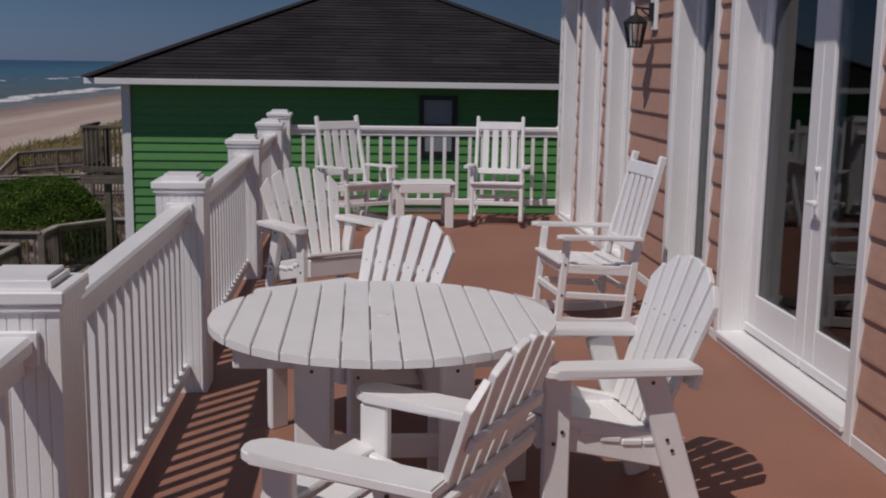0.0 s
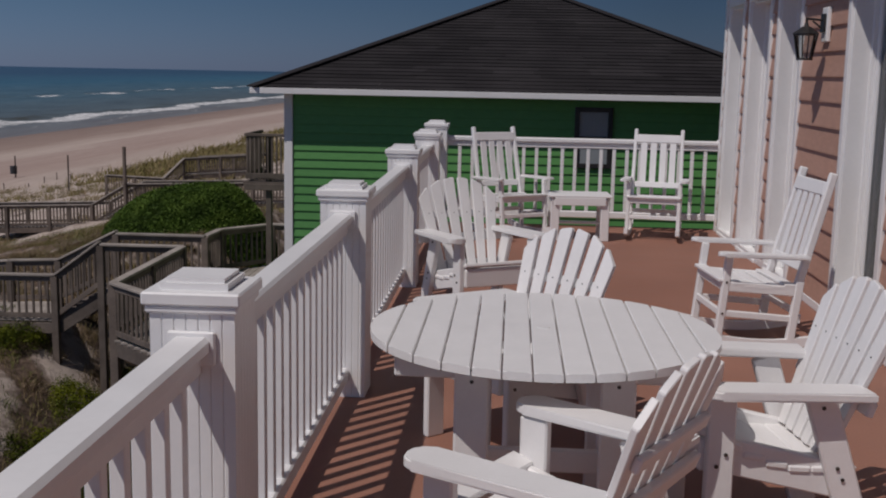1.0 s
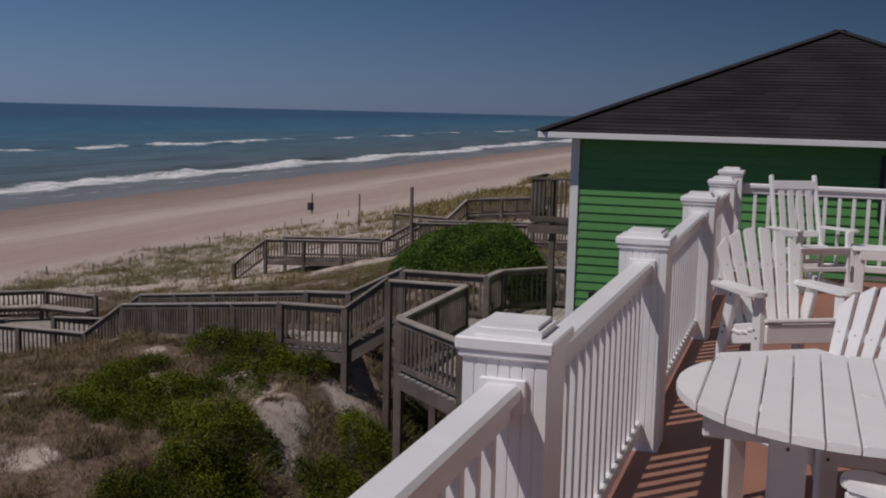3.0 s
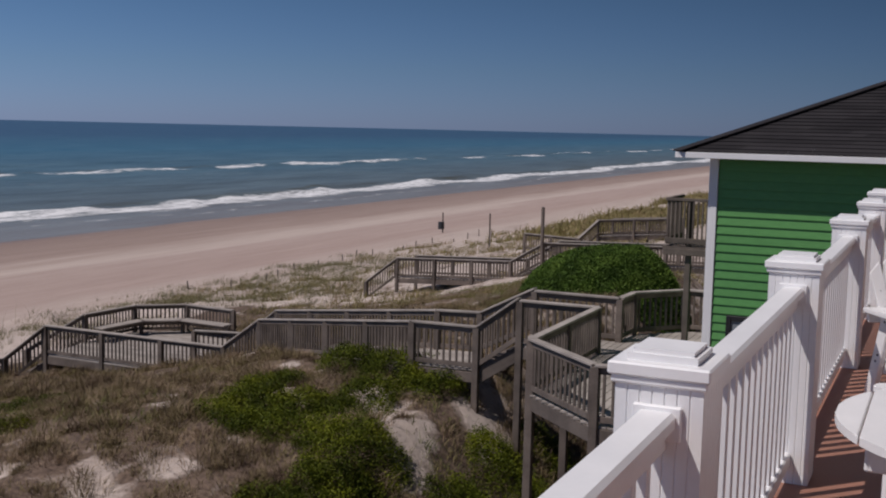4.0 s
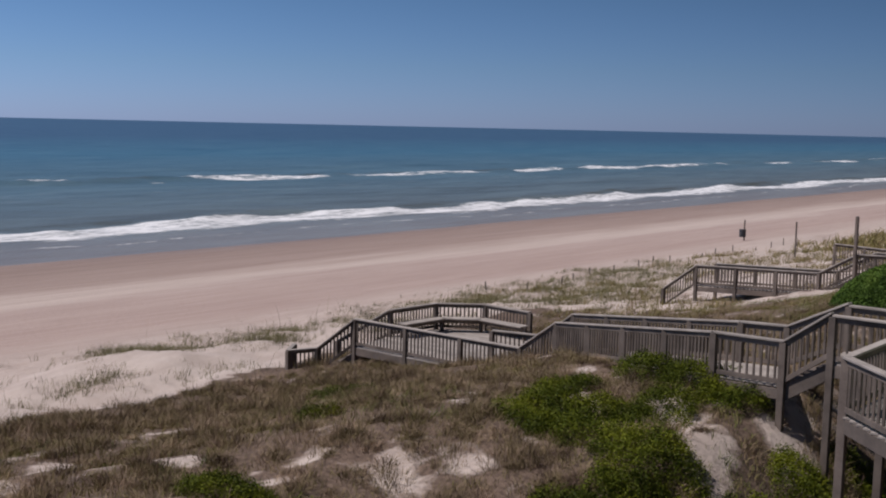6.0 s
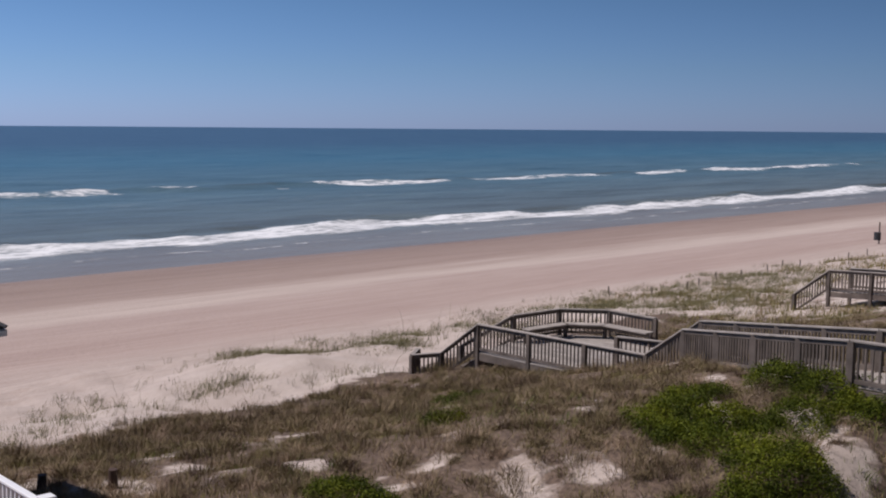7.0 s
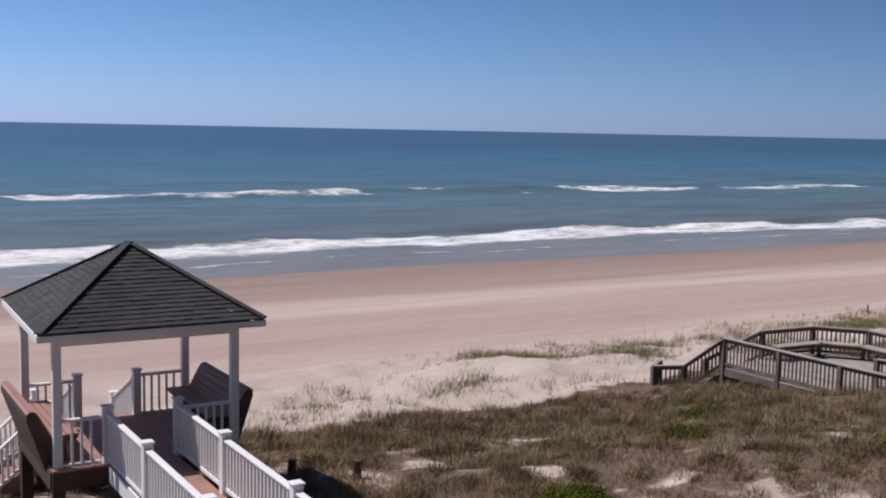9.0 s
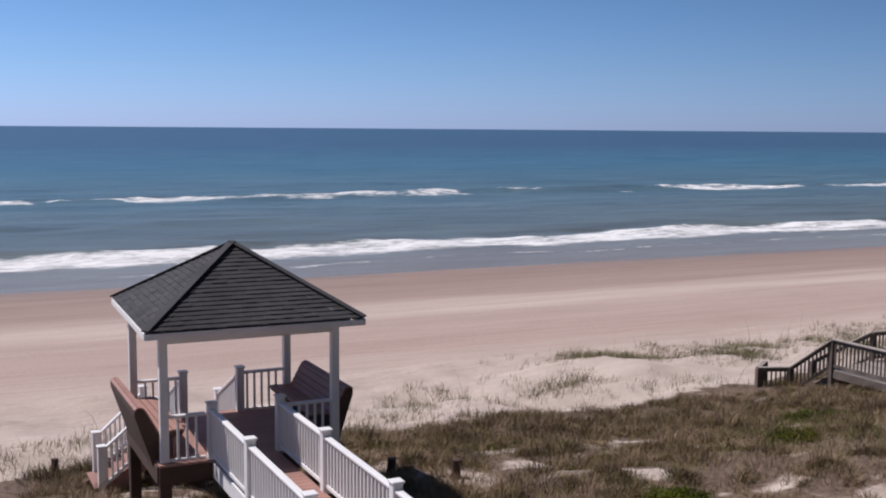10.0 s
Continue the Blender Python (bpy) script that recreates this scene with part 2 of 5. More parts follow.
def leaf_mat(name, stops, rough=0.6):
    m, n, l, b = node_mat(name)
    g = n.new("ShaderNodeNewGeometry")
    col = ramp(n, l, g.outputs["Random Per Island"], stops)
    patch = noise_node(n, l, spot(n, l), 1.3, 5, 0.6)
    col = mixc(n, l, 0.62, col, ramp(n, l, patch, [(0.40, stops[0][1])] + [(0.5, stops[len(stops) // 2][1]), (0.62, stops[-1][1])]))
    l.new(col, b.inputs["Base Color"])
    b.inputs["Roughness"].default_value = rough
    b.inputs["Specular IOR Level"].default_value = 0.12
    return m


SAND = sand_mat()
SEA = sea_mat()
SHRUB = leaf_mat("shrub_leaves", [(0.0, (0.024, 0.036, 0.004)), (0.5, (0.068, 0.088, 0.006)), (1.0, (0.165, 0.18, 0.011))])
GRASS = leaf_mat("dune_grass_blades", [(0.0, (0.13, 0.112, 0.04)), (0.4, (0.26, 0.182, 0.095)), (0.7, (0.19, 0.18, 0.058)), (1.0, (0.40, 0.295, 0.18))])
SCRUB = leaf_mat("dry_twigs", [(0.0, (0.080, 0.050, 0.037)), (0.4, (0.235, 0.155, 0.11)), (0.7, (0.19, 0.155, 0.07)), (1.0, (0.42, 0.31, 0.225))])
THICKET = leaf_mat("thicket_leaves", [(0.0, (0.028, 0.055, 0.010)), (0.5, (0.066, 0.12, 0.018)), (1.0, (0.13, 0.20, 0.035))])
FRESH = leaf_mat("fresh_grass_blades", [(0.0, (0.07, 0.10, 0.02)), (0.5, (0.12, 0.14, 0.035)), (1.0, (0.20, 0.20, 0.06))])
OATS = leaf_mat("sea_oat_blades", [(0.0, (0.11, 0.11, 0.05)), (0.5, (0.19, 0.18, 0.09)), (1.0, (0.32, 0.28, 0.17))])


# ---- mesh helpers ----
def finish(name, bm, material, smooth=False):
    me = bpy.data.meshes.new(name)
    bm.to_mesh(me)
    bm.free()
    me.materials.append(material)
    if smooth:
        me.polygons.foreach_set("use_smooth", [True] * len(me.polygons))
    return me


def put(name, me, parent=None, m=None, label=""):
    ob = new(name, me)
    if m is not None:
        ob.matrix_basis = m
    if parent is not None:
        ob.parent = parent
    return tagged(ob, label)


def part(name, bm, material, parent, label="", m=None):
    return put(name, finish(name, bm, material), parent, m, label)


def thing(name, label, category, m=None, group="", kind=""):
    ob = new(name)
    ob.empty_display_size = 0.1
    if m is not None:
        ob.matrix_basis = m
    return tagged(ob, label, category, group, kind)


def slab(bm, size, m=None, bev=0.006):
    """A box with chamfered edges, centred, added to bm."""
    hx, hy, hz = (s / 2 for s in size)
    bev = min(bev, hx * 0.45, hy * 0.45, hz * 0.45)
    vs = []
    for sx in (-1, 1):
        for sy in (-1, 1):
            for sz in (-1, 1):
                for k in range(3):
                    d = [bev, bev, bev]
                    d[k] = 0
                    p = Vector((sx * (hx - d[0]), sy * (hy - d[1]), sz * (hz - d[2])))
                    vs.append(bm.verts.new(m @ p if m else p))
    r = bmesh.ops.convex_hull(bm, input=vs)
    return r


def slab_bm(size, m=None, bev=0.006):
    bm = bmesh.new()
    slab(bm, size, m, bev)
    return bm


def along(a, b):
    """A frame at the middle of a-b: y along it, z as near up as can be."""
    a, b = Vector(a), Vector(b)
    y = (b - a).normalized()
    x = y.cross(Vector((0, 0, 1)))
    if x.length < 1e-5:
        x = Vector((1, 0, 0))
    x.normalize()
    z = x.cross(y)
    m = Matrix((x, y, z)).transposed().to_4x4()
    m.translation = (a + b) / 2
    return m


def beam(bm, a, b, w, t, bev=0.006):
    slab(bm, (w, (Vector(b) - Vector(a)).length, t), along(a, b), bev)


def beam_bm(a, b, w, t, bev=0.006):
    bm = bmesh.new()
    beam(bm, a, b, w, t, bev)
    return bm


def plate(bm, outline, z0, z1, m=None):
    """An outline in x, y raised from z0 to z1."""
    m = m or Matrix()
    lo = [bm.verts.new(m @ Vector((x, y, z0))) for x, y in outline]
    hi = [bm.verts.new(m @ Vector((x, y, z1))) for x, y in outline]
    bm.faces.new(hi)
    bm.faces.new(lo[::-1])
    k = len(outline)
    for i in range(k):
        bm.faces.new((lo[i], lo[(i + 1) % k], hi[(i + 1) % k], hi[i]))
    return bm


def disc(bm, r, h, m=None, seg=10, r2=None):
    bmesh.ops.create_cone(bm, cap_ends=True, segments=seg, radius1=r, radius2=r if r2 is None else r2, depth=h, matrix=m or Matrix())


def bolt_mesh(r=0.0075, h=0.006):
    bm = bmesh.new()
    disc(bm, r, h, None, 8, r * 0.7)
    return finish("bolt", bm, BOLT)


BOLT_MESH = bolt_mesh()
SMALL_BOLT = bolt_mesh(0.0032, 0.004)


def blades(name, material, roots, heights, leans, widths, label, category):
    """Many bent blades as one mesh; arrays of roots (n, 3), heights, leans (n, 2), widths."""
    n = len(roots)
    a = np.random.uniform(0, 2 * np.pi, n)
    side = np.stack([np.cos(a), np.sin(a), np.zeros(n)], 1) * widths[:, None] / 2
    mid = roots + np.stack([leans[:, 0] * 0.35, leans[:, 1] * 0.35, heights * 0.6], 1)
    tip = roots + np.stack([leans[:, 0], leans[:, 1], heights], 1)
    v = np.stack([roots - side, roots + side, mid + side * 0.8, mid - side * 0.8, tip], 1).reshape(-1, 3)
    i = np.arange(n)[:, None] * 5
    f = [tuple(q) for q in np.concatenate([i, i + 1, i + 2, i + 3], 1).tolist()] + [tuple(q) for q in np.concatenate([i + 3, i + 2, i + 4], 1).tolist()]
    me = bpy.data.meshes.new(name)
    me.from_pydata(v.tolist(), [], f)
    me.materials.append(material)
    return tagged(new(name, me), label, category, "", "stuff")


def leaves(name, material, pts, size, parent=None, label="", category="", kind=""):
    n = len(pts)
    u = np.random.normal(size=(n, 3))
    u[:, 2] *= 0.6
    u /= np.linalg.norm(u, axis=1)[:, None]
    w = np.cross(u, np.random.normal(size=(n, 3)))
    w /= np.linalg.norm(w, axis=1)[:, None]
    s = np.random.uniform(0.6, 1.3, n)[:, None] * size
    v = np.stack([pts - u * s, pts + w * s * 0.45, pts + u * s, pts - w * s * 0.45], 1).reshape(-1, 3)
    i = np.arange(n)[:, None] * 4
    me = bpy.data.meshes.new(name)
    me.from_pydata(v.tolist(), [], np.concatenate([i, i + 1, i + 2, i + 3], 1).tolist())
    me.materials.append(material)
    ob = new(name, me)
    if parent is not None:
        ob.parent = parent
    return tagged(ob, label, category, "", kind)


# ---- ground and sea ----
PX = np.array([-400, -200, -110, -80, -74, -52, -40, -36, -33, -29, -26, -24, -20, -17, -14, -12, -9, -6.5, -3, 30])
RIDGE_X = np.array([-30, -24, -20, -17, -14, -12, -10, -8.8, -7.4, -6.2, 30])
RIDGE_Z = np.array([-6.5, -5.95, -5.4, -4.6, -3.98, -3.68, -3.42, -3.5, -4.7, -5.7, -5.9])
PZ = np.array([-16, -13, -11, -9.5, -9.02, -7.9, -7.3, -6.95, -6.75, -6.4, -6.0, -5.6, -5.0, -4.55, -4.25, -4.6, -5.3, -5.8, -5.9, -5.8])


def wave_field(x, y, seed):
    """Smooth pseudo-random waves in the plane, about -1 to 1."""
    r = np.random.RandomState(seed)
    s = 0
    for k in range(7):
        f = 0.12 * 1.65 ** k
        a, p = r.uniform(0, 2 * np.pi), r.uniform(0, 6.28)
        s = s + np.sin((np.cos(a) * x + np.sin(a) * y) * f * 2 + p + 1.3 * np.sin((np.sin(a) * x - np.cos(a) * y) * f + p)) / 1.45 ** k
    return s / 2.2


def ground_z(x, y):
    x, y = np.asarray(x, float), np.asarray(y, float)
    z = np.interp(x, PX, PZ)
    along_y = np.clip((y - 11.5) / 5, 0, 1) * np.clip((46 - y) / 7, 0, 1)
    along_y = along_y * along_y * (3 - 2 * along_y)
    z = np.where((x > -30) & (x < 0), z + (np.interp(x, RIDGE_X, RIDGE_Z) - z) * along_y, z)
    dune = np.clip((x + 40) / 8, 0, 1) * np.clip((2 - x) / 5, 0, 1)
    z = z + dune * (0.16 * wave_field(x, y, 3) + 0.13 * wave_field(x * 3.1, y * 3.1, 5) + 0.05 * wave_field(x * 8, y * 8, 6))
    fore = np.clip((x + 37) / 2, 0, 1) * np.clip((-24 - x) / 3, 0, 1)
    z = z + fore * (0.22 * np.abs(wave_field(x * 2.2, y * 1.6, 13)) + 0.08 * wave_field(x * 6, y * 5, 14))
    z = z + 0.55 * np.exp(-((x + 30.5) / 2.6) ** 2 - ((y - 21) / 3.5) ** 2)       # hummock with sea oats
    z = z + 0.3 * np.exp(-((x + 9) / 4) ** 2 - ((y - 33) / 5) ** 2)              # hump behind the second boardwalk
    z = z - 0.35 * np.exp(-((x + 10.4) / 1.0) ** 2 - ((y - 17.5) / 1.6) ** 2)
    z = z + 0.02 * wave_field(x * 1.5, y * 0.8, 9) * np.clip((-38 - x) / 6, 0, 1)
    return z


# bare sand among the dune plants: x, y, half-lengths and turn
SAND_SPOTS = [(-14.5, 13.1, 1.0, 0.55, 20), (-12.7, 13.5, 0.9, 0.6, -30), (-13.0, 14.7, 0.6, 0.35, 10), (-18.3, 10.5, 1.0, 0.6, 30), (-16.4, 11.6, 0.7, 0.4, 0), (-14.0, 12.0, 0.55, 0.3, 60),
              (-13.6, 20.6, 0.55, 0.3, 0), (-12.2, 20.1, 0.5, 0.25, -20), (-9.7, 18.2, 1.2, 0.55, -50), (-8.9, 17.2, 1.3, 0.6, -50), (-8.3, 16.5, 1.0, 0.5, -50), (-8.45, 20.4, 0.9, 0.7, -65), (-8.1, 19.5, 1.2, 0.7, -65), (-7.8, 18.8, 0.9, 0.5, -65), (-19.8, 13.6, 1.0, 0.5, 35), (-21.3, 15.6, 0.8, 0.3, 40),
              (-17.2, 8.6, 0.8, 0.4, 10), (-11.4, 14.3, 0.6, 0.3, 0), (-22.0, 20.2, 0.6, 0.35, 0), (-10.6, 13.2, 0.7, 0.4, 30)]


def plant_cover(x, y):
    """0 on bare sand to 1 under dense plants."""
    x, y = np.asarray(x, float), np.asarray(y, float)
    f = 0.77 + 0.18 * wave_field(x * 3.4, y * 3.4, 31) + 0.34 * wave_field(x * 8, y * 8, 32) + 0.34 * wave_field(x * 19, y * 19, 34)
    ragged = 1 + 0.75 * wave_field(x * 9, y * 9, 35) + 0.5 * wave_field(x * 20, y * 20, 36)
    crest = np.exp(-((x + 22.6 - 0.12 * (y - 12)) / 1.5) ** 2) * np.clip((24 - y) / 4, 0, 1)
    f = f + 0.55 * crest
    for sx, sy, a, b, turn in SAND_SPOTS:
        c, q = math.cos(radians(turn)), math.sin(radians(turn))
        u, v = (x - sx) * c + (y - sy) * q, -(x - sx) * q + (y - sy) * c
        f = f - 0.85 * np.exp(-np.clip((u / a) ** 2 + (v / b) ** 2, 0, 50) * np.clip(ragged, 0.3, 3) * 2.2)
    edge = -24.5 - 0.15 * np.clip(y - 12, 0, 14) + 0.8 * wave_field(x * 1.1, y * 1.1, 33)
    f = f - 2.0 * np.clip((edge - x) / 1.2, 0, 1) - 0.6 * np.clip((y - 37) / 3, 0, 1)
    return np.clip(f, 0, 1)


def sheet(name, xs, ys, height, material, label, category):
    gx, gy = np.meshgrid(xs, ys, indexing="ij")
    gz = height(gx, gy)
    v = np.stack([gx, gy, gz], -1).reshape(-1, 3)
    nx, ny = len(xs), len(ys)
    i = (np.arange(nx - 1)[:, None] * ny + np.arange(ny - 1)[None, :]).reshape(-1)
    f = np.stack([i, i + ny, i + ny + 1, i + 1], 1)
    me = bpy.data.meshes.new(name)
    me.from_pydata(v.tolist(), [], f.tolist())
    me.materials.append(material)
    me.polygons.foreach_set("use_smooth", [True] * len(me.polygons))
    return tagged(new(name, me), label, category, "", "structure")


def spread(parts):
    return np.unique(np.concatenate([np.arange(*p) if len(p) == 3 else np.array(p) for p in parts]))


sheet("ground", spread([(-40, 0, 0.28), (-90, -40, 1.2), (-400, -90, 25.0), (0, 40, 4.0), (60.0, 200.0), (1000.0, 4000.0)]),
      spread([(-6, 50, 0.32), (50, 130, 1.3), (130, 400, 9.0), (-60, -6, 2.5), (600.0, 1200.0), (2500.0, 4500.0), (-200.0, -600.0), (-2000.0, -4000.0)]),
      ground_z, SAND, "pale rippled sand of dunes sloping to a wide beach", "ground")
me = bpy.data.objects["ground"].data
co = np.empty(len(me.vertices) * 3)
me.vertices.foreach_get("co", co)
me.attributes.new("litter", "FLOAT", "POINT").data.foreach_set("value", plant_cover(co[0::3], co[1::3]))


def sea_z(x, y):
    k = np.clip((-74 - x) / 30, 0, 1) * np.clip((x + 900) / 500, 0, 1)
    z = -9.02 + k * (0.10 * wave_field(x * 1.6, y * 0.5, 21) + 0.08 * wave_field(x * 3.5, y * 1.2, 22))
    bend = 5 * wave_field(x * 0, y * 0.35, 23)
    for x0, hgt, wid in ((-93, 0.55, 2.2), (-120, 0.25, 3.5), (-159, 0.7, 3.0), (-190, 0.3, 5)):
        up = np.clip(0.55 + 0.9 * wave_field(x * 0 + x0, y * 0.55, 24), 0, 1)
        z = z + hgt * up * np.exp(-((x - x0 - bend) / wid) ** 2)
    return z


sheet("water", spread([(-72, -200, -0.9), (-200, -420, -4.0), (-420, -1000, -30.0), (-1000, -4700, -370.0), (-4750.0,)]),
      spread([(-30, 260, 1.6), (260, 700, 12.0), (700, 4700, 250.0), (-300, -30, 15.0), (-4000, -300, 370.0)]),
      sea_z, SEA, "blue-green sea with white breaking surf", "sea")

# ---- the deck and its house ----
RAIL_X, WALL_X, DECK_END = -0.87, 2.15, 11.95
floor = tagged(put("floor", finish("floor", slab_bm((3.25, 18.0, 0.2), pose(0.55, 2.98, -0.1), 0.01), DECK)),
               "terracotta-coloured coated deck floor with faint stains", "deck floor", "", "structure")
fascia = bmesh.new()
beam(fascia, (-1.095, -6.0, -0.16), (-1.095, 11.98, -0.16), 0.04, 0.28)
beam(fascia, (-1.1, 12.0, -0.16), (2.15, 12.0, -0.16), 0.04, 0.28)
tagged(put("trim_deck_edge", finish("trim_deck_edge", fascia, WHITE)), "white painted fascia board round the deck edge", "trim", "", "structure")


def grooved_post_mesh(w, h, step=0.033):
    """A square sleeve with upright bead grooves on all four faces."""
    half, d = w / 2, 0.0035
    k = max(2, int(round(w / step)))
    face = []
    for i in range(k):
        x0, x1 = -half + w * i / k, -half + w * (i + 1) / k
        face += [(x0 + (0.003 if i else 0.0), -half)]
        if i < k - 1:
            face += [(x1 - 0.003, -half), (x1, -half + d)]
    out = []
    for q in range(4):
        c, s = (1, 0, -1, 0)[q], (0, 1, 0, -1)[q]
        out += [(c * x - s * y, s * x + c * y) for x, y in face]
    bm = bmesh.new()
    plate(bm, out, 0, h)
    return finish("body", bm, WHITE)


POST_W = 0.225
POST_BODY = grooved_post_mesh(POST_W, 0.99)
bm = bmesh.new()
slab(bm, (0.262, 0.262, 0.035), pose(0, 0, 1.028), 0.005)
slab(bm, (0.246, 0.246, 0.022), pose(0, 0, 1.0), 0.008)
POST_CAP = finish("cap", bm, WHITE)
bm = bmesh.new()
plate(bm, [(-0.09, -0.09), (0.09, -0.09), (0.09, 0.09), (-0.09, 0.09)], 1.0455, 1.076)
bmesh.ops.bevel(bm, geom=[e for e in bm.edges if e.verts[0].co.z > 1.05 and e.verts[1].co.z > 1.05], offset=0.012, segments=2, affect="EDGES")
CAP_TOP = finish("cap_top", bm, WHITE)

def railing_post(x, y, dz=0.0):
    t = thing("railing_post", "square white beadboard railing post with stepped cap on the deck", "railing post", pose(x, y, dz), "deck railing posts")
    put("body", POST_BODY, t)
    put("cap", POST_CAP, t)
    put("cap_top", CAP_TOP, t)


BAL = finish("baluster", slab_bm((0.036, 0.036, 0.76), pose(0, 0, 0.47), 0.003), WHITE)


def white_railing(a, b, name="railing", label="white painted deck railing with square balusters", gap=0.136):
    """From post face a to post face b, points on the floor line."""
    a, b = Vector(a), Vector(b)
    t = thing(name, label, "railing", None, "deck railings")
    up = lambda z: (a + Vector((0, 0, z)), b + Vector((0, 0, z)))
    bm = bmesh.new()
    beam(bm, *up(0.905), 0.098, 0.05, 0.014)
    beam(bm, *up(0.855), 0.05, 0.06, 0.006)
    part("top_rail", bm, WHITE, t)
    bm = bmesh.new()
    beam(bm, *up(0.115), 0.06, 0.07, 0.008)
    part("bottom_rail", bm, WHITE, t)
    d = (b - a).normalized()
    for end, s in ((a, 1), (b, -1)):
        bm = bmesh.new()
        p = end + d * (0.008 * s)
        m = along(p - d * 0.008, p + d * 0.008)
        slab(bm, (0.125, 0.016, 0.09), m @ pose(0, 0, 0.898), 0.006)
        part("rail_bracket", bm, WHITE, t)
    n = int(round((b - a).length / gap))
    for i in range(1, n):
        put("baluster", BAL, t, Matrix.Translation(a + (b - a) * i / n))
    return t


POSTS_Y = [-4.75, -2.2, 0.33, 2.87, 5.42, 8.30, 10.62]
for y in POSTS_Y:
    railing_post(RAIL_X, y)
railing_post(RAIL_X, 11.86, 0.035)
half = POST_W / 2
for y0, y1 in zip(POSTS_Y, POSTS_Y[1:] + [11.86]):
    white_railing((RAIL_X, y0 + half, 0), (RAIL_X, y1 - half, 0))
white_railing((RAIL_X + half, 11.86, 0.02), (WALL_X - 0.02, 11.86, 0.02))

# house wall with recessed openings: (y0, y1, sill z, head z)
DEPTH, HEAD = 0.155, 2.32
OPEN = [(4.50, 6.25, 0.07, HEAD), (6.62, 7.45, 0.07, HEAD), (8.75, 9.45, 0.02, HEAD), (9.80, 10.62, 0.02, HEAD), (10.95, 11.62, 0.02, HEAD), (1.2, 2.9, 0.07, HEAD)]
OPEN.sort()
WALL_Y0, WALL_Y1, WALL_TOP = -6.0, 11.86, 2.95
bm = bmesh.new()
edges = [WALL_Y0] + [v for o in OPEN for v in o[:2]] + [WALL_Y1]
for y0, y1 in zip(edges[::2], edges[1::2]):
    slab(bm, (0.16, y1 - y0, WALL_TOP + 0.4), pose(WALL_X + 0.08, (y0 + y1) / 2, (WALL_TOP - 0.4) / 2), 0.002)
for y0, y1, s, hd in OPEN:
    slab(bm, (0.16, y1 - y0, WALL_TOP - hd), pose(WALL_X + 0.08, (y0 + y1) / 2, (WALL_TOP + hd) / 2), 0.002)
wall = tagged(put("wall_east", finish("wall_east", bm, TRIM)), "pink lap-sided house wall with recessed white-framed doors", "house wall", "", "structure")

# lower storey, end wall, roof overhang
bm = bmesh.new()
slab(bm, (8.0, 17.8, 6.0), pose(6.2, 2.96, -3.42), 0.01)
tagged(put("wall_lower", finish("wall_lower", bm, PINK)), "pink lower storey of the house under the deck", "house wall", "", "structure")
bm = bmesh.new()
slab(bm, (8.0, 0.16, 3.35), pose(6.34, 11.86 + 0.082, 1.27), 0.004)
slab(bm, (8.0, 0.16, 3.35), pose(6.34, -6.082, 1.27), 0.004)
slab(bm, (0.16, 17.8, 3.35), pose(10.3, 2.93, 1.27), 0.004)
tagged(put("wall_back", finish("wall_back", bm, PINK)), "pink outer walls of the house", "house wall", "", "structure")
bm = bmesh.new()
slab(bm, (8.79, 18.4, 0.16), pose(6.13, 2.93, WALL_TOP + 0.085), 0.01)
tagged(put("ceiling", finish("ceiling", bm, WHITE)), "white painted roof soffit over the wall", "soffit", "", "structure")
bm = bmesh.new()
slab(bm, (8.0, 17.6, 0.1), pose(6.4, 2.93, -0.06), 0.004)
tagged(put("floor_inside", finish("floor_inside", bm, BENCH)), "dim wooden floor inside the house", "floor", "", "structure")
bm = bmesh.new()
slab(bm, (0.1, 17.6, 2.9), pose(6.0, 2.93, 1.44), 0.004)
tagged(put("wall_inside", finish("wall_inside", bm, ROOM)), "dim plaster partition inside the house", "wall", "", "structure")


def lap_board(length, hgt=0.182, thick=0.022):
    """One clapboard: thick at its foot, thin at its head; y along it, outside to -x."""
    bm = bmesh.new()
    L = length / 2
    prof = [(0.0, 0.0), (-thick, 0.0), (-thick, 0.012), (-0.004, hgt), (0.0, hgt)]
    a = [bm.verts.new((x, -L, z)) for x, z in prof]
    b = [bm.verts.new((x, L, z)) for x, z in prof]
    bm.faces.new(a)
    bm.faces.new(b[::-1])
    for i in range(len(prof)):
        j = (i + 1) % len(prof)
        bm.faces.new((a[j], a[i], b[i], b[j]))
    bmesh.ops.recalc_face_normals(bm, faces=bm.faces[:])
    return bm


CASE = 0.075
for y0, y1 in zip(edges[::2], edges[1::2]):
    a = y0 + (CASE if y0 > WALL_Y0 + 0.01 else 0.0)
    b = y1 - (CASE if y1 < WALL_Y1 - 0.01 else 0.07)
    if b - a < 0.03:
        continue
    me = finish("siding_board", lap_board(b - a), PINK)
    for k in range(17):
        put("siding_board", me, wall, pose(WALL_X - 0.001, (a + b) / 2, -0.12 + k * 0.176))
for y0, y1, s, hd in OPEN:
    a, b = y0, y1
    me = finish("siding_board", lap_board(b - a), PINK)
    for k in range(3):
        put("siding_board", me, wall, pose(WALL_X - 0.001, (a + b) / 2, hd + 0.08 + k * 0.176))
part("corner_board", slab_bm((0.03, 0.075, 3.1), pose(WALL_X - 0.016, WALL_Y1 - 0.037, 1.38)), TRIM, wall)
part("base_trim", beam_bm((WALL_X - 0.014, WALL_Y0, 0.03), (WALL_X - 0.014, WALL_Y1 - 0.08, 0.03), 0.03, 0.06, 0.004), TRIM, wall)


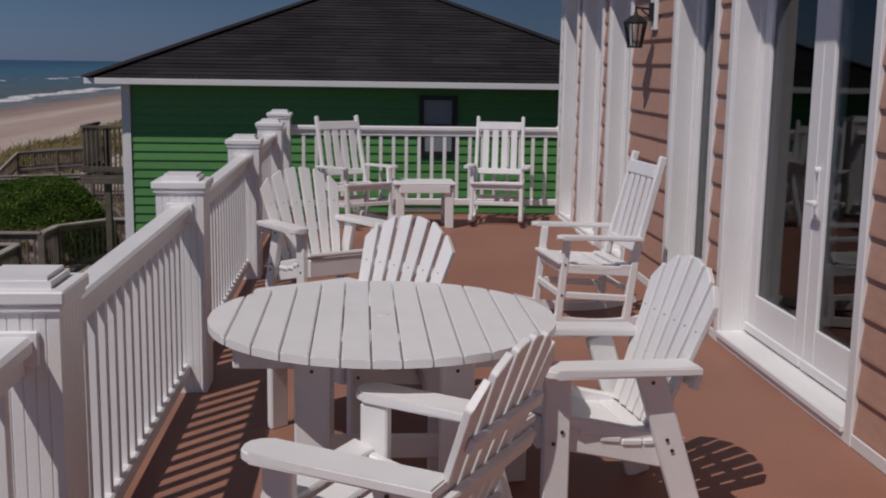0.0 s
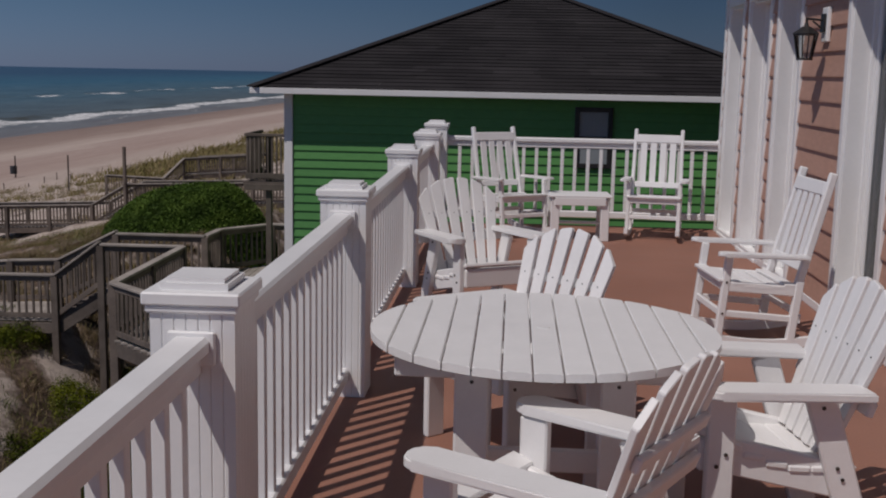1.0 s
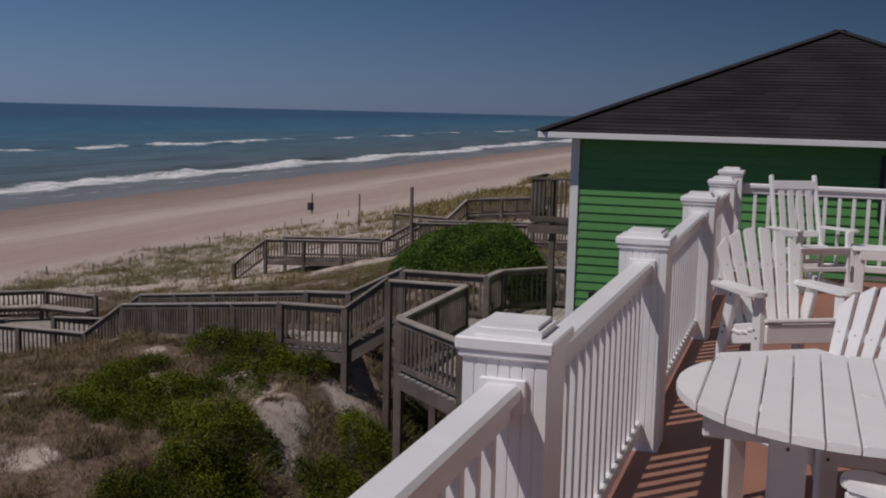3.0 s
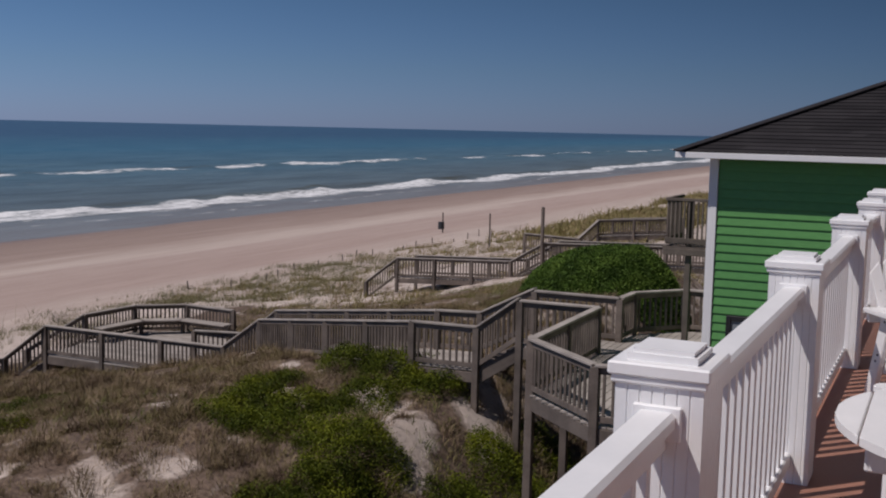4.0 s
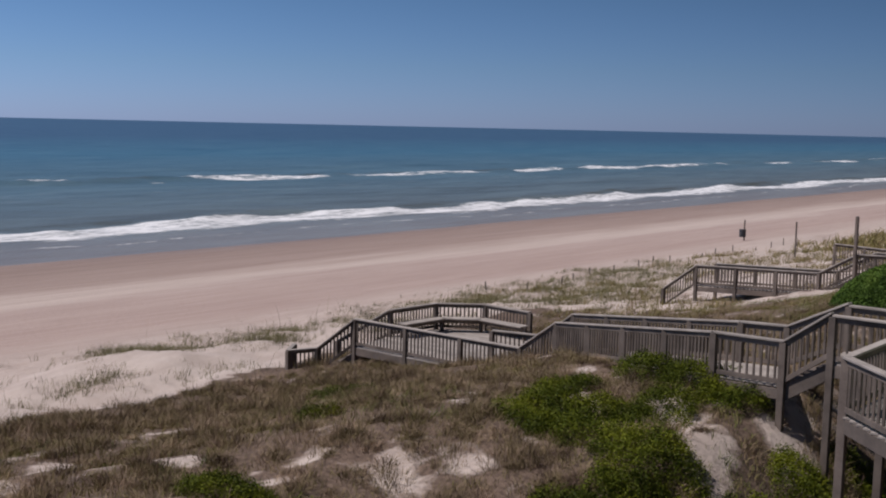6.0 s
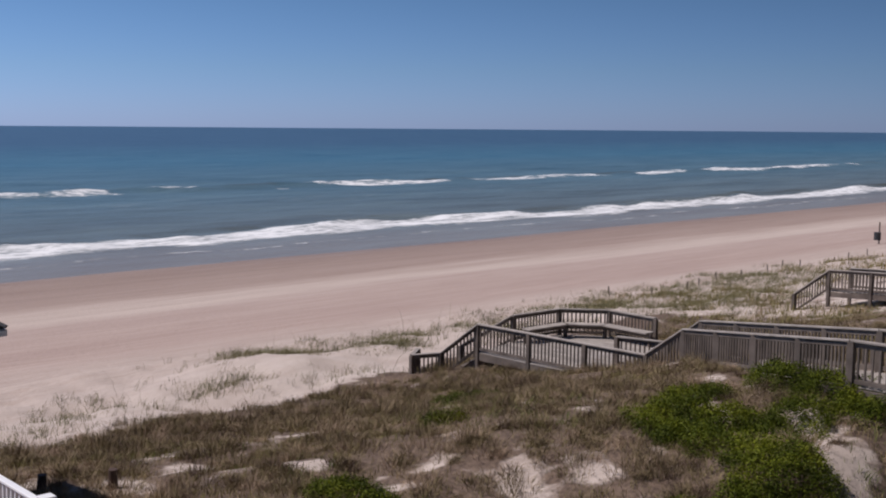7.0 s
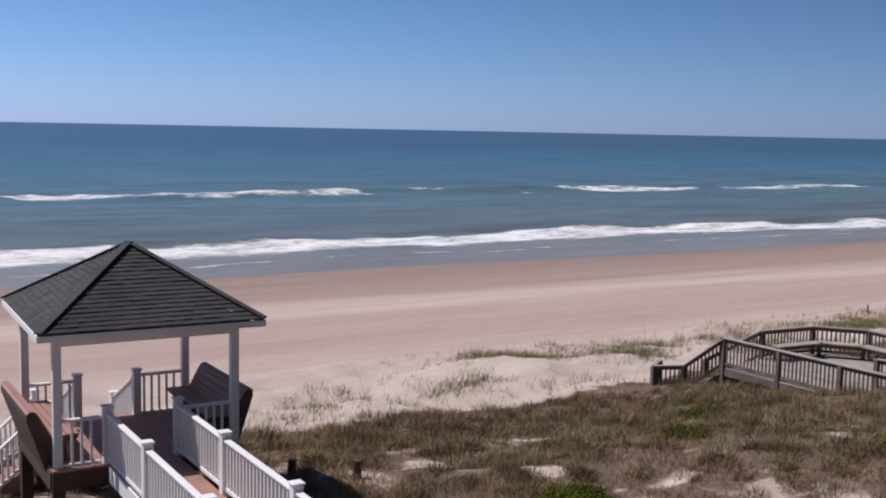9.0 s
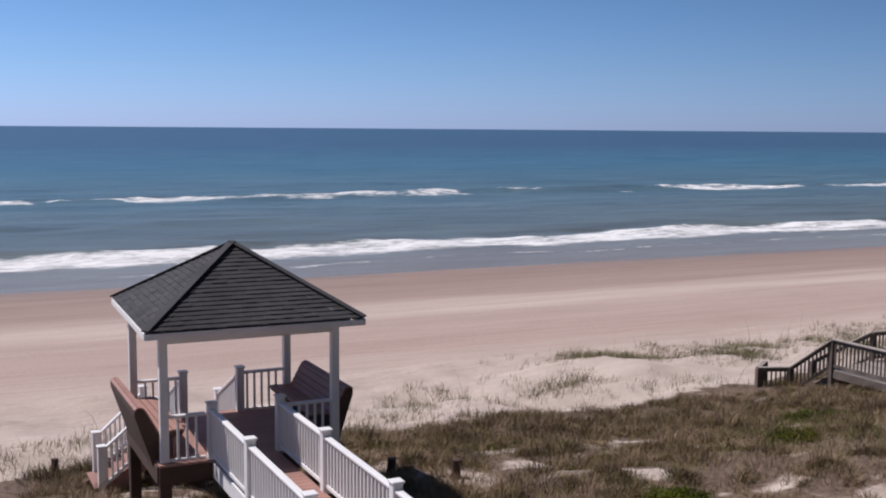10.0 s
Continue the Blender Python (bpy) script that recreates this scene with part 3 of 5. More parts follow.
def glazed(name, y0, y1, s, hd, leaves_n, label, handle=False):
    cat = "door" if handle else "window"
    t = thing(name, label, cat, None, "", "structure")
    x = WALL_X + DEPTH
    # casing outside, jambs through the wall
    for a in (y0 - CASE / 2, y1 + CASE / 2):
        part("casing", slab_bm((0.03, CASE - 0.004, hd + 0.08), pose(WALL_X - 0.018, a, (hd + 0.08) / 2), 0.005), TRIM, t)
    part("casing", slab_bm((0.03, y1 - y0 + 2 * CASE, 0.09), pose(WALL_X - 0.02, (y0 + y1) / 2, hd + 0.046), 0.005), TRIM, t)
    for a in (y0 + 0.009, y1 - 0.009):
        part("jamb", slab_bm((DEPTH + 0.02, 0.018, hd - s), pose(WALL_X + DEPTH / 2 - 0.006, a, (hd + s) / 2), 0.003), TRIM, t)
        part("door_stop", slab_bm((0.03, 0.03, hd - s), pose(x - 0.035, a + (0.02 if a < (y0 + y1) / 2 else -0.02), (hd + s) / 2), 0.003), TRIM, t)
    part("head", slab_bm((DEPTH, y1 - y0 - 0.036, 0.02), pose(WALL_X + DEPTH / 2, (y0 + y1) / 2, hd - 0.012), 0.003), TRIM, t)
    part("sill", slab_bm((DEPTH + 0.05, y1 - y0 - 0.004, 0.035), pose(WALL_X + DEPTH / 2 - 0.02, (y0 + y1) / 2, s - 0.012), 0.006), TRIM, t)
    part("riser", slab_bm((0.03, y1 - y0 - 0.02, max(s - 0.03, 0.02)), pose(WALL_X - 0.012, (y0 + y1) / 2, max(s - 0.03, 0.02) / 2), 0.003), DECK, t, "terracotta riser under the sill")
    w = (y1 - y0 - 0.036) / leaves_n
    for i in range(leaves_n):
        a, b = y0 + 0.018 + w * i, y0 + 0.018 + w * (i + 1)
        bot = 0.24
        bm = bmesh.new()
        fw = 0.13 if handle else 0.07
        z0, z1 = s + 0.008, hd - 0.024
        for c, d in ((a, a + fw), (b - fw, b)):
            slab(bm, (0.045, d - c - 0.003, z1 - z0), pose(x, (c + d) / 2, (z0 + z1) / 2), 0.006)
        for c, d in ((z0, z0 + bot), (z1 - fw, z1)):
            slab(bm, (0.043, b - a - 2 * fw + 0.004, d - c), pose(x, (a + b) / 2, (c + d) / 2), 0.004)
        leaf = part("door_leaf" if handle else "sash", bm, TRIM, t)
        part("pane", slab_bm((0.012, b - a - 2 * fw + 0.006, z1 - z0 - bot - fw + 0.01), pose(x + 0.002, (a + b) / 2, (z0 + bot + z1 - fw) / 2), 0.002), GLASS, leaf, "clear glass pane")
        part("drip_strip", slab_bm((0.02, b - a - 0.02, 0.05), pose(x - 0.032, (a + b) / 2, z0 + 0.035), 0.005), TRIM, leaf)
        if handle and i == 0:
            hb = bmesh.new()
            slab(hb, (0.012, 0.04, 0.24), pose(x - 0.03, b - 0.052, 1.0), 0.005)
            beam(hb, (x - 0.075, b - 0.052, 0.96), (x - 0.03, b - 0.052, 0.96), 0.02, 0.02)
            beam(hb, (x - 0.075, b - 0.15, 0.96), (x - 0.075, b - 0.04, 0.96), 0.02, 0.02, 0.008)
            disc(hb, 0.02, 0.03, pose(x - 0.04, b - 0.052, 1.12, 0, 90, 0))
            part("handle", hb, TRIM, leaf, "white lever handle")
    return t


for k, (y0, y1, s, hd) in enumerate(OPEN):
    two = y1 - y0 > 1.2
    glazed("door_%d" % (k + 1) if two else "window_%d" % (k + 1), y0, y1, s, hd, 2 if two else 1,
           "white double glass doors recessed in the pink wall" if two else "tall white-framed window recessed in the pink wall", two)

# curtain behind the near doors
bm = bmesh.new()
vs = []
for i in range(41):
    y = 5.55 + 0.6 * i / 40
    vs.append((bm.verts.new((2.62 + 0.03 * math.sin(i * 1.25), y, 0.03)), bm.verts.new((2.62 + 0.03 * math.sin(i * 1.25 + 0.2), y, 2.25))))
for p, q in zip(vs, vs[1:]):
    bm.faces.new((p[0], q[0], q[1], p[1]))
bmesh.ops.solidify(bm, geom=bm.faces[:], thickness=0.004)
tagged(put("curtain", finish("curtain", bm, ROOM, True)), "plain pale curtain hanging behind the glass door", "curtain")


def wall_lantern(y, z):
    t = thing("wall_lantern", "black metal carriage lantern on a white wall plate", "wall lamp", pose(WALL_X - 0.02, y, z))
    part("wall_plate", slab_bm((0.03, 0.14, 0.24), pose(-0.012, 0, 0.02), 0.006), TRIM, t, "white mounting block")
    bm = bmesh.new()
    slab(bm, (0.02, 0.085, 0.13), pose(-0.036, 0, 0.03), 0.006)
    beam(bm, (-0.04, 0, 0.05), (-0.15, 0, 0.06), 0.016, 0.016)
    beam(bm, (-0.15, 0, 0.068), (-0.15, 0, 0.0), 0.016, 0.016)
    beam(bm, (-0.04, 0, -0.01), (-0.11, 0, 0.045), 0.012, 0.012)
    part("arm", bm, BLACK, t)
    bm = bmesh.new()
    disc(bm, 0.095, 0.05, pose(-0.15, 0, -0.02), 12, 0.03)
    disc(bm, 0.02, 0.03, pose(-0.15, 0, 0.015), 8, 0.012)
    part("roof", bm, BLACK, t)
    for k in range(6):
        a = k * math.pi / 3
        bm = bmesh.new()
        beam(bm, (-0.15 + 0.083 * math.cos(a), 0.083 * math.sin(a), -0.045), (-0.15 + 0.052 * math.cos(a), 0.052 * math.sin(a), -0.215), 0.009, 0.009, 0.002)
        part("cage_bar", bm, BLACK, t)
    for r, hh, z in ((0.058, 0.014, -0.22), (0.088, 0.01, -0.05)):
        bm = bmesh.new()
        disc(bm, r, hh, pose(-0.15, 0, z), 12)
        part("ring", bm, BLACK, t)
    bm = bmesh.new()
    disc(bm, 0.049, 0.165, pose(-0.15, 0, -0.131), 12, 0.077)
    part("glass", bm, GLASS, t, "clear glass shade")


wall_lantern(8.02, 1.98)


# ---- deck furniture ----
def bolts(t, spots):
    for x, y, z, ry in spots:
        put("bolt", BOLT_MESH, t, pose(x, y, z, 0, ry, 0))


def rounded_board(length, width, thick, r_front, curve=0.0, seg=6):
    """A flat board along y with rounded front corners, its front at +y."""
    L, w = length / 2, width / 2
    pts = [(-w, -L), (w, -L)]
    for cx, s in ((w - r_front, 0), (-(w - r_front), 1)):
        for k in range(seg + 1):
            a = (k / seg) * math.pi / 2 + s * math.pi / 2
            pts.append((cx + r_front * math.cos(a), L - r_front + r_front * math.sin(a)))
    bm = bmesh.new()
    plate(bm, pts, -thick / 2, thick / 2)
    bmesh.ops.bevel(bm, geom=[e for e in bm.edges if abs(e.verts[0].co.z - e.verts[1].co.z) < 1e-6], offset=0.006, segments=2, affect="EDGES")
    return bm


def adirondack_chair(m):
    """Origin on the floor under the seat, facing +y."""
    t = thing("adirondack_chair", "white plastic-lumber adirondack dining chair with fanned back slats", "chair", m, "adirondack chairs")
    ARM = 0.585
    for s in (-1, 1):
        bm = rounded_board(0.565, 0.125, 0.032, 0.045)
        part("armrest", bm, POLY, t, "", pose(s * 0.290, 0.062, ARM + 0.016) @ pose(0, 0, 0, 1.5, 0, s * -2))
        bm = slab_bm((0.036, 0.095, ARM), pose(s * 0.262, 0.27, ARM / 2), 0.006)
        part("front_leg", bm, POLY, t)
        bm = bmesh.new()
        beam(bm, (s * 0.262, -0.06, ARM - 0.004), (s * 0.262, -0.25, 0.0), 0.036, 0.10, 0.006)
        part("rear_leg", bm, POLY, t)
        bm = bmesh.new()
        beam(bm, (s * 0.226, 0.315, 0.385), (s * 0.226, -0.205, 0.265), 0.034, 0.125, 0.006)
        part("side_rail", bm, POLY, t)
        bolts(t, [(s * 0.283, 0.255, 0.385, 90), (s * 0.283, 0.285, 0.345, 90), (s * 0.283, -0.13, 0.335, 90), (s * 0.283, -0.15, 0.295, 90), (s * 0.283, -0.068, 0.545, 90)])
    part("front_apron", slab_bm((0.49, 0.034, 0.115), pose(0, 0.318, 0.372), 0.008), POLY, t)
    for k in range(6):
        u = k / 5
        part("seat_slat", slab_bm((0.50, 0.078, 0.024), pose(0, 0.305 - u * 0.40, 0.447 - 0.13 * math.sin(u * 1.7)) @ pose(0, 0, 0, 17 * (1 - u), 0, 0), 0.006), POLY, t)
    # fanned back, leaning
    back = pose(0, -0.119, 0.34) @ pose(0, 0, 0, 20.0, 0, 0)
    tops = (0.535, 0.595, 0.622, 0.622, 0.595, 0.535)
    for k in range(6):
        q = k - 2.5
        bm = bmesh.new()
        wb, wt, h0 = 0.027, 0.038, tops[k]
        slope = -0.0112 * q
        plate(bm, [(-wb, 0), (wb, 0), (wt, h0 + slope - 0.008), (wt - 0.008, h0 + slope), (-wt + 0.008, h0 - slope), (-wt, h0 - slope - 0.008)], -0.011, 0.011)
        bmesh.ops.bevel(bm, geom=bm.edges[:], offset=0.003, segments=1, affect="EDGES")
        part("back_slat", bm, POLY, t, "", back @ pose(q * 0.073, 0, 0) @ pose(0, 0, 0, 90, 0, 0) @ pose(0, 0, 0, 0, 0, -q * 2.9))
    part("back_crossbar", slab_bm((0.62, 0.028, 0.055), back @ pose(0, -0.026, 0.228), 0.006), POLY, t)
    part("back_crossbar", slab_bm((0.47, 0.024, 0.045), back @ pose(0, -0.024, 0.385), 0.006), POLY, t)
    part("back_crossbar", slab_bm((0.43, 0.03, 0.07), back @ pose(0, -0.030, 0.04), 0.006), POLY, t)
    for q in (-2.5, -1.5, -0.5, 0.5, 1.5, 2.5):
        put("bolt", SMALL_BOLT, t, back @ pose(q * 0.0925, 0.0115, 0.385, 90, 0, 0))
    return t


first = adirondack_chair(pose(0.90, 3.87, 0, 0, 0, 97.5))
for x, y, turn in ((0.148, 2.90, 60.0), (0.004, 4.767, 132.7), (-0.267, 7.031, -150.5)):
    copy_thing(first, pose(x, y, 0, 0, 0, turn))


def round_table(x, y, turn):
    t = thing("round_table", "round white plastic-lumber patio table with slatted top", "table", pose(x, y, 0, 0, 0, turn))
    R, H, w, g = 0.612, 0.738, 0.1, 0.006
    n = 13
    w = 2 * R / n
    for i in range(n):
        x0, x1 = -R + i * w + g / 2, -R + (i + 1) * w - g / 2
        pts = []
        seg = 6
        for k in range(seg + 1):
            xx = x0 + (x1 - x0) * k / seg
            pts.append((xx, -math.sqrt(max(R * R - xx * xx, 0.0004))))
        for k in range(seg, -1, -1):
            xx = x0 + (x1 - x0) * k / seg
            pts.append((xx, math.sqrt(max(R * R - xx * xx, 0.0004))))
        bm = bmesh.new()
        plate(bm, pts, H - 0.027, H)
        bmesh.ops.bevel(bm, geom=[e for e in bm.edges if e.verts[0].co.z > H - 0.001 and e.verts[1].co.z > H - 0.001], offset=0.0035, segments=1, affect="EDGES")
        part("tabletop_slat", bm, POLY, t)
    for sx, sy in ((-1, -1), (1, -1), (1, 1), (-1, 1)):
        part("leg", slab_bm((0.115, 0.036, H - 0.034), pose(sx * 0.24, sy * 0.30, (H - 0.034) / 2), 0.007), POLY, t)
        for z in (0.22, 0.28, 0.66, 0.62):
            put("bolt", BOLT_MESH, t, pose(sx * 0.24, sy * 0.30 - 0.019, z, 90, 0, 0))
    for s in (-1, 1):
        part("apron", slab_bm((1.0, 0.034, 0.085), pose(0, s * 0.265, H - 0.076), 0.006), POLY, t)
        part("stretcher", slab_bm((0.034, 0.60, 0.085), pose(s * 0.24, 0, 0.25), 0.006), POLY, t)
    part("stretcher", slab_bm((0.48, 0.034, 0.085), pose(0, 0, 0.25), 0.006), POLY, t)
    part("umbrella_hole", plate(bmesh.new(), [(0.022 * math.cos(a * 0.63), 0.022 * math.sin(a * 0.63)) for a in range(10)], H, H + 0.002), POLY, t)


round_table(0.078, 3.815, 0)


def rocking_chair(m):
    """Porch rocker facing +y, origin on the floor."""
    t = thing("rocking_chair", "white wooden porch rocking chair with tall slatted back", "rocking chair", m, "rocking chairs")
    SEAT, ARM = 0.42, 0.57
    lean = 0.2
    for s in (-1, 1):
        # curved rocker
        prof = []
        for k in range(13):
            y = -0.42 + 0.84 * k / 12
            prof.append((y, 0.012 + 0.16 * (y - 0.02) ** 2 / 0.5))
        bm = bmesh.new()
        lo = [[bm.verts.new((s * 0.25 + dx, y, z + dz)) for dx, dz in ((-0.018, 0), (0.018, 0), (0.018, 0.055), (-0.018, 0.055))] for y, z in prof]
        for p, q in zip(lo, lo[1:]):
            for i in range(4):
                bm.faces.new((p[i], p[(i + 1) % 4], q[(i + 1) % 4], q[i]))
        bm.faces.new(lo[0][::-1])
        bm.faces.new(lo[-1])
        bmesh.ops.recalc_face_normals(bm, faces=bm.faces[:])
        part("rocker", bm, WHITE, t)
        part("front_leg", beam_bm((s * 0.25, 0.27, 0.06), (s * 0.25, 0.24, ARM), 0.038, 0.045, 0.006), WHITE, t)
        part("back_post", beam_bm((s * 0.25, -0.17, 0.05), (s * (0.25), -0.20, 0.44), 0.038, 0.05, 0.006), WHITE, t)
        part("back_stile", beam_bm((s * 0.245, -0.19, 0.40), (s * 0.235, -0.20 - lean * 0.71, 1.085), 0.036, 0.05, 0.008), WHITE, t)
        bm = rounded_board(0.54, 0.085, 0.024, 0.035)
        part("armrest", bm, WHITE, t, "", pose(s * 0.292, 0.05, ARM + 0.012))
        part("side_stretcher", beam_bm((s * 0.25, 0.26, 0.22), (s * 0.25, -0.17, 0.20), 0.024, 0.04, 0.005), WHITE, t)
        part("side_stretcher", beam_bm((s * 0.25, 0.25, 0.385), (s * 0.25, -0.18, 0.37), 0.028, 0.06, 0.005), WHITE, t)
        bolts(t, [(s * 0.27, 0.25, 0.41, 90), (s * 0.27, 0.26, 0.22, 90)])
    for z, y in ((0.385, 0.255), (0.22, 0.262)):
        part("front_stretcher", slab_bm((0.48, 0.026, 0.06 if z > 0.3 else 0.04), pose(0, y, z), 0.005), WHITE, t)
    part("back_stretcher", slab_bm((0.48, 0.026, 0.04), pose(0, -0.18, 0.25), 0.005), WHITE, t)
    for k in range(6):
        u = k / 5
        part("seat_slat", slab_bm((0.53, 0.072, 0.02), pose(0, 0.26 - 0.40 * u, SEAT - 0.03 * math.sin(u * 3.0) - 0.012 * u), 0.006), WHITE, t)
    back = pose(0, -0.19, 0.40) @ pose(0, 0, 0, math.degrees(math.atan(lean)), 0, 0)
    part("crest_rail", slab_bm((0.45, 0.028, 0.085), back @ pose(0, 0.0, 0.60), 0.012), WHITE, t)
    part("lower_back_rail", slab_bm((0.45, 0.028, 0.06), back @ pose(0, 0.0, 0.12), 0.006), WHITE, t)
    for k in range(4):
        part("back_slat", slab_bm((0.064, 0.014, 0.45), back @ pose(-0.147 + 0.098 * k, 0, 0.36), 0.004), WHITE, t)
    return t


TIPPED = pose(0, 0, 0.002, 2, 0, 0)          # each rests back on its curved runners
rk = rocking_chair(pose(1.40, 11.22, 0, 0, 0, 170) @ TIPPED)
for x, y, turn in ((-0.06, 11.08, -148.0), (1.443, 6.816, 96.6)):
    copy_thing(rk, pose(x, y, 0, 0, 0, turn) @ TIPPED)


def side_table(x, y, turn):
    t = thing("side_table", "small white slatted side table between the rockers", "side table", pose(x, y, 0, 0, 0, turn))
    for k in range(5):
        part("top_slat", slab_bm((0.62, 0.082, 0.022), pose(0, -0.176 + 0.088 * k, 0.441), 0.005), WHITE, t)
    for sx in (-1, 1):
        part("end_apron", slab_bm((0.022, 0.40, 0.075), pose(sx * 0.27, 0, 0.391), 0.004), WHITE, t)
        for sy in (-1, 1):
            part("leg", slab_bm((0.085, 0.04, 0.43), pose(sx * 0.245, sy * 0.18, 0.215), 0.006), WHITE, t)
            put("bolt", BOLT_MESH, t, pose(sx * 0.255, sy * 0.18 - 0.024 * 1, 0.42, 90, 0, 0))
    for sy in (-1, 1):
        part("side_apron", slab_bm((0.5, 0.022, 0.075), pose(0, sy * 0.21, 0.391), 0.004), WHITE, t)
    part("shelf", slab_bm((0.46, 0.12, 0.02), pose(0, 0, 0.16), 0.004), WHITE, t)


side_table(0.62, 11.0, 2)


# ---- neighbouring green house ----
GX0, GX1, GY0, GY1, EAVE = -3.485, 4.2, 16.5, 24.0, 1.275
gh = thing("green_house", "green lap-sided beach house with dark hip roof", "house")
bm = bmesh.new()
slab(bm, (GX1 - GX0, GY1 - GY0, EAVE + 4.6), pose((GX0 + GX1) / 2, (GY0 + GY1) / 2, (EAVE - 4.6) / 2), 0.01)
ghwall = part("wall", bm, GREEN, gh)


def front_board(length, hgt, thick):
    """Clapboard along x, outside to -y."""
    bm = lap_board(length, hgt, thick)
    bmesh.ops.rotate(bm, verts=bm.verts[:], cent=(0, 0, 0), matrix=Matrix.Rotation(radians(90), 3, "Z"))
    return bm


BRD = 0.132
me_long = finish("siding_board", front_board(GX1 - GX0 - 0.24, BRD + 0.006, 0.024), GREEN)
for k in range(46):
    z = -4.6 + k * BRD
    if z > EAVE - 0.1:
        break
    put("siding_board", me_long, ghwall, pose((GX0 + GX1) / 2, GY0 - 0.001, z))
for x in (GX0 + 0.05, GX1 - 0.05):
    part("corner_board", slab_bm((0.13, 0.13, EAVE + 4.5), pose(x, GY0 + 0.02, (EAVE - 4.5) / 2), 0.006), TRIM, gh, "white corner board")


def house_window(x0, x1, z0, z1, label):
    cx, cz = (x0 + x1) / 2, (z0 + z1) / 2
    bm = bmesh.new()
    for a, b in ((x0 - 0.05, x0 + 0.02), (x1 - 0.02, x1 + 0.05)):
        slab(bm, (b - a, 0.07, z1 - z0 + 0.1), pose((a + b) / 2, GY0 - 0.035, cz), 0.005)
    for a, b in ((z0 - 0.05, z0 + 0.02), (z1 - 0.02, z1 + 0.05), (cz - 0.02, cz + 0.02)):
        slab(bm, (x1 - x0 - 0.04, 0.066, b - a), pose(cx, GY0 - 0.034, (a + b) / 2), 0.005)
    w = part("window", bm, BLACK, gh, label)
    part("pane", slab_bm((x1 - x0, 0.012, z1 - z0), pose(cx, GY0 - 0.03, cz), 0.002), PANE_GREY, w, "pale grey glazed pane")


house_window(0.90, 1.36, 0.30, 1.10, "dark-framed window with pale grey pane")
house_window(-3.10, -2.2, -2.0, -1.10, "dark-framed lower window")

# hip roof in courses
OV = 0.39
RX0, RX1, RY0, RY1 = GX0 - 0.44, GX1 + 0.44, GY0 - OV, GY1 + OV
APEX = Vector((0.279, (RY0 + RY1) / 2, 3.117))


def hip_roof(corners, apex, rows, tab, jitter, lift, singly=-1):
    """Four sloping faces of overlapping shingle tabs; corners at the eave, in order."""
    whole, tabs = bmesh.new(), []
    rnd = random.Random(4)
    for i in range(4):
        a, b = Vector(corners[i]), Vector(corners[(i + 1) % 4])
        nrm = (b - a).cross(apex - a).normalized()
        if nrm.z < 0:
            nrm = -nrm
        for k in range(rows):
            u0, u1 = k / rows, min((k + 1.25) / rows, 1.0)
            p0, p1 = a.lerp(apex, u0), b.lerp(apex, u0)
            q0, q1 = a.lerp(apex, u1), b.lerp(apex, u1)
            n = max(1, int(round((p1 - p0).length / tab)))
            cut = [0.0] + sorted(min(max((j + rnd.uniform(-0.3, 0.3)) / n, 0), 1) for j in range(1, n)) + [1.0]
            for s, e in zip(cut, cut[1:]):
                bm = whole
                if i == singly:
                    bm = bmesh.new()
                    tabs.append(bm)
                up = nrm * (lift + rnd.uniform(0, jitter))
                v = [bm.verts.new(p) for p in (p0.lerp(p1, s) + up, p0.lerp(p1, e) + up, q0.lerp(q1, e) + nrm * 0.002, q0.lerp(q1, s) + nrm * 0.002)]
                lo = [bm.verts.new(p0.lerp(p1, s)), bm.verts.new(p0.lerp(p1, e))]
                bm.faces.new(v)
                bm.faces.new((lo[0], lo[1], v[1], v[0]))
    return whole, tabs


corners = [(RX0, RY0, EAVE + 0.07), (RX1, RY0, EAVE + 0.07), (RX1, RY1, EAVE + 0.07), (RX0, RY1, EAVE + 0.07)]
ghroof = tagged(part("roof", hip_roof(corners, APEX, 34, 0.9, 0.006, 0.012)[0], ROOF_DARK, gh, "dark shingled hip roof"), kind="stuff")
bm = bmesh.new()
for i in range(4):
    a, b = Vector(corners[i]), Vector(corners[(i + 1) % 4])
    beam(bm, a - Vector((0, 0, 0.04)), b - Vector((0, 0, 0.04)), 0.03, 0.085, 0.004)
part("fascia", bm, TRIM, gh, "white eave fascia")
part("soffit", slab_bm((RX1 - RX0 - 0.03, RY1 - RY0 - 0.03, 0.02), pose((RX0 + RX1) / 2, APEX.y, EAVE + 0.002), 0.003), TRIM, gh)
bm = bmesh.new()
for c in corners:
    beam(bm, Vector(c) + Vector((0, 0, 0.02)), APEX + Vector((0, 0, 0.02)), 0.22, 0.02, 0.005)
part("hip_cap", bm, ROOF_DARK, gh)


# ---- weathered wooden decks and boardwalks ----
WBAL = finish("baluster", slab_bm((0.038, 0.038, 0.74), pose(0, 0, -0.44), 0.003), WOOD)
WRAIL = 0.86
STANDING = []


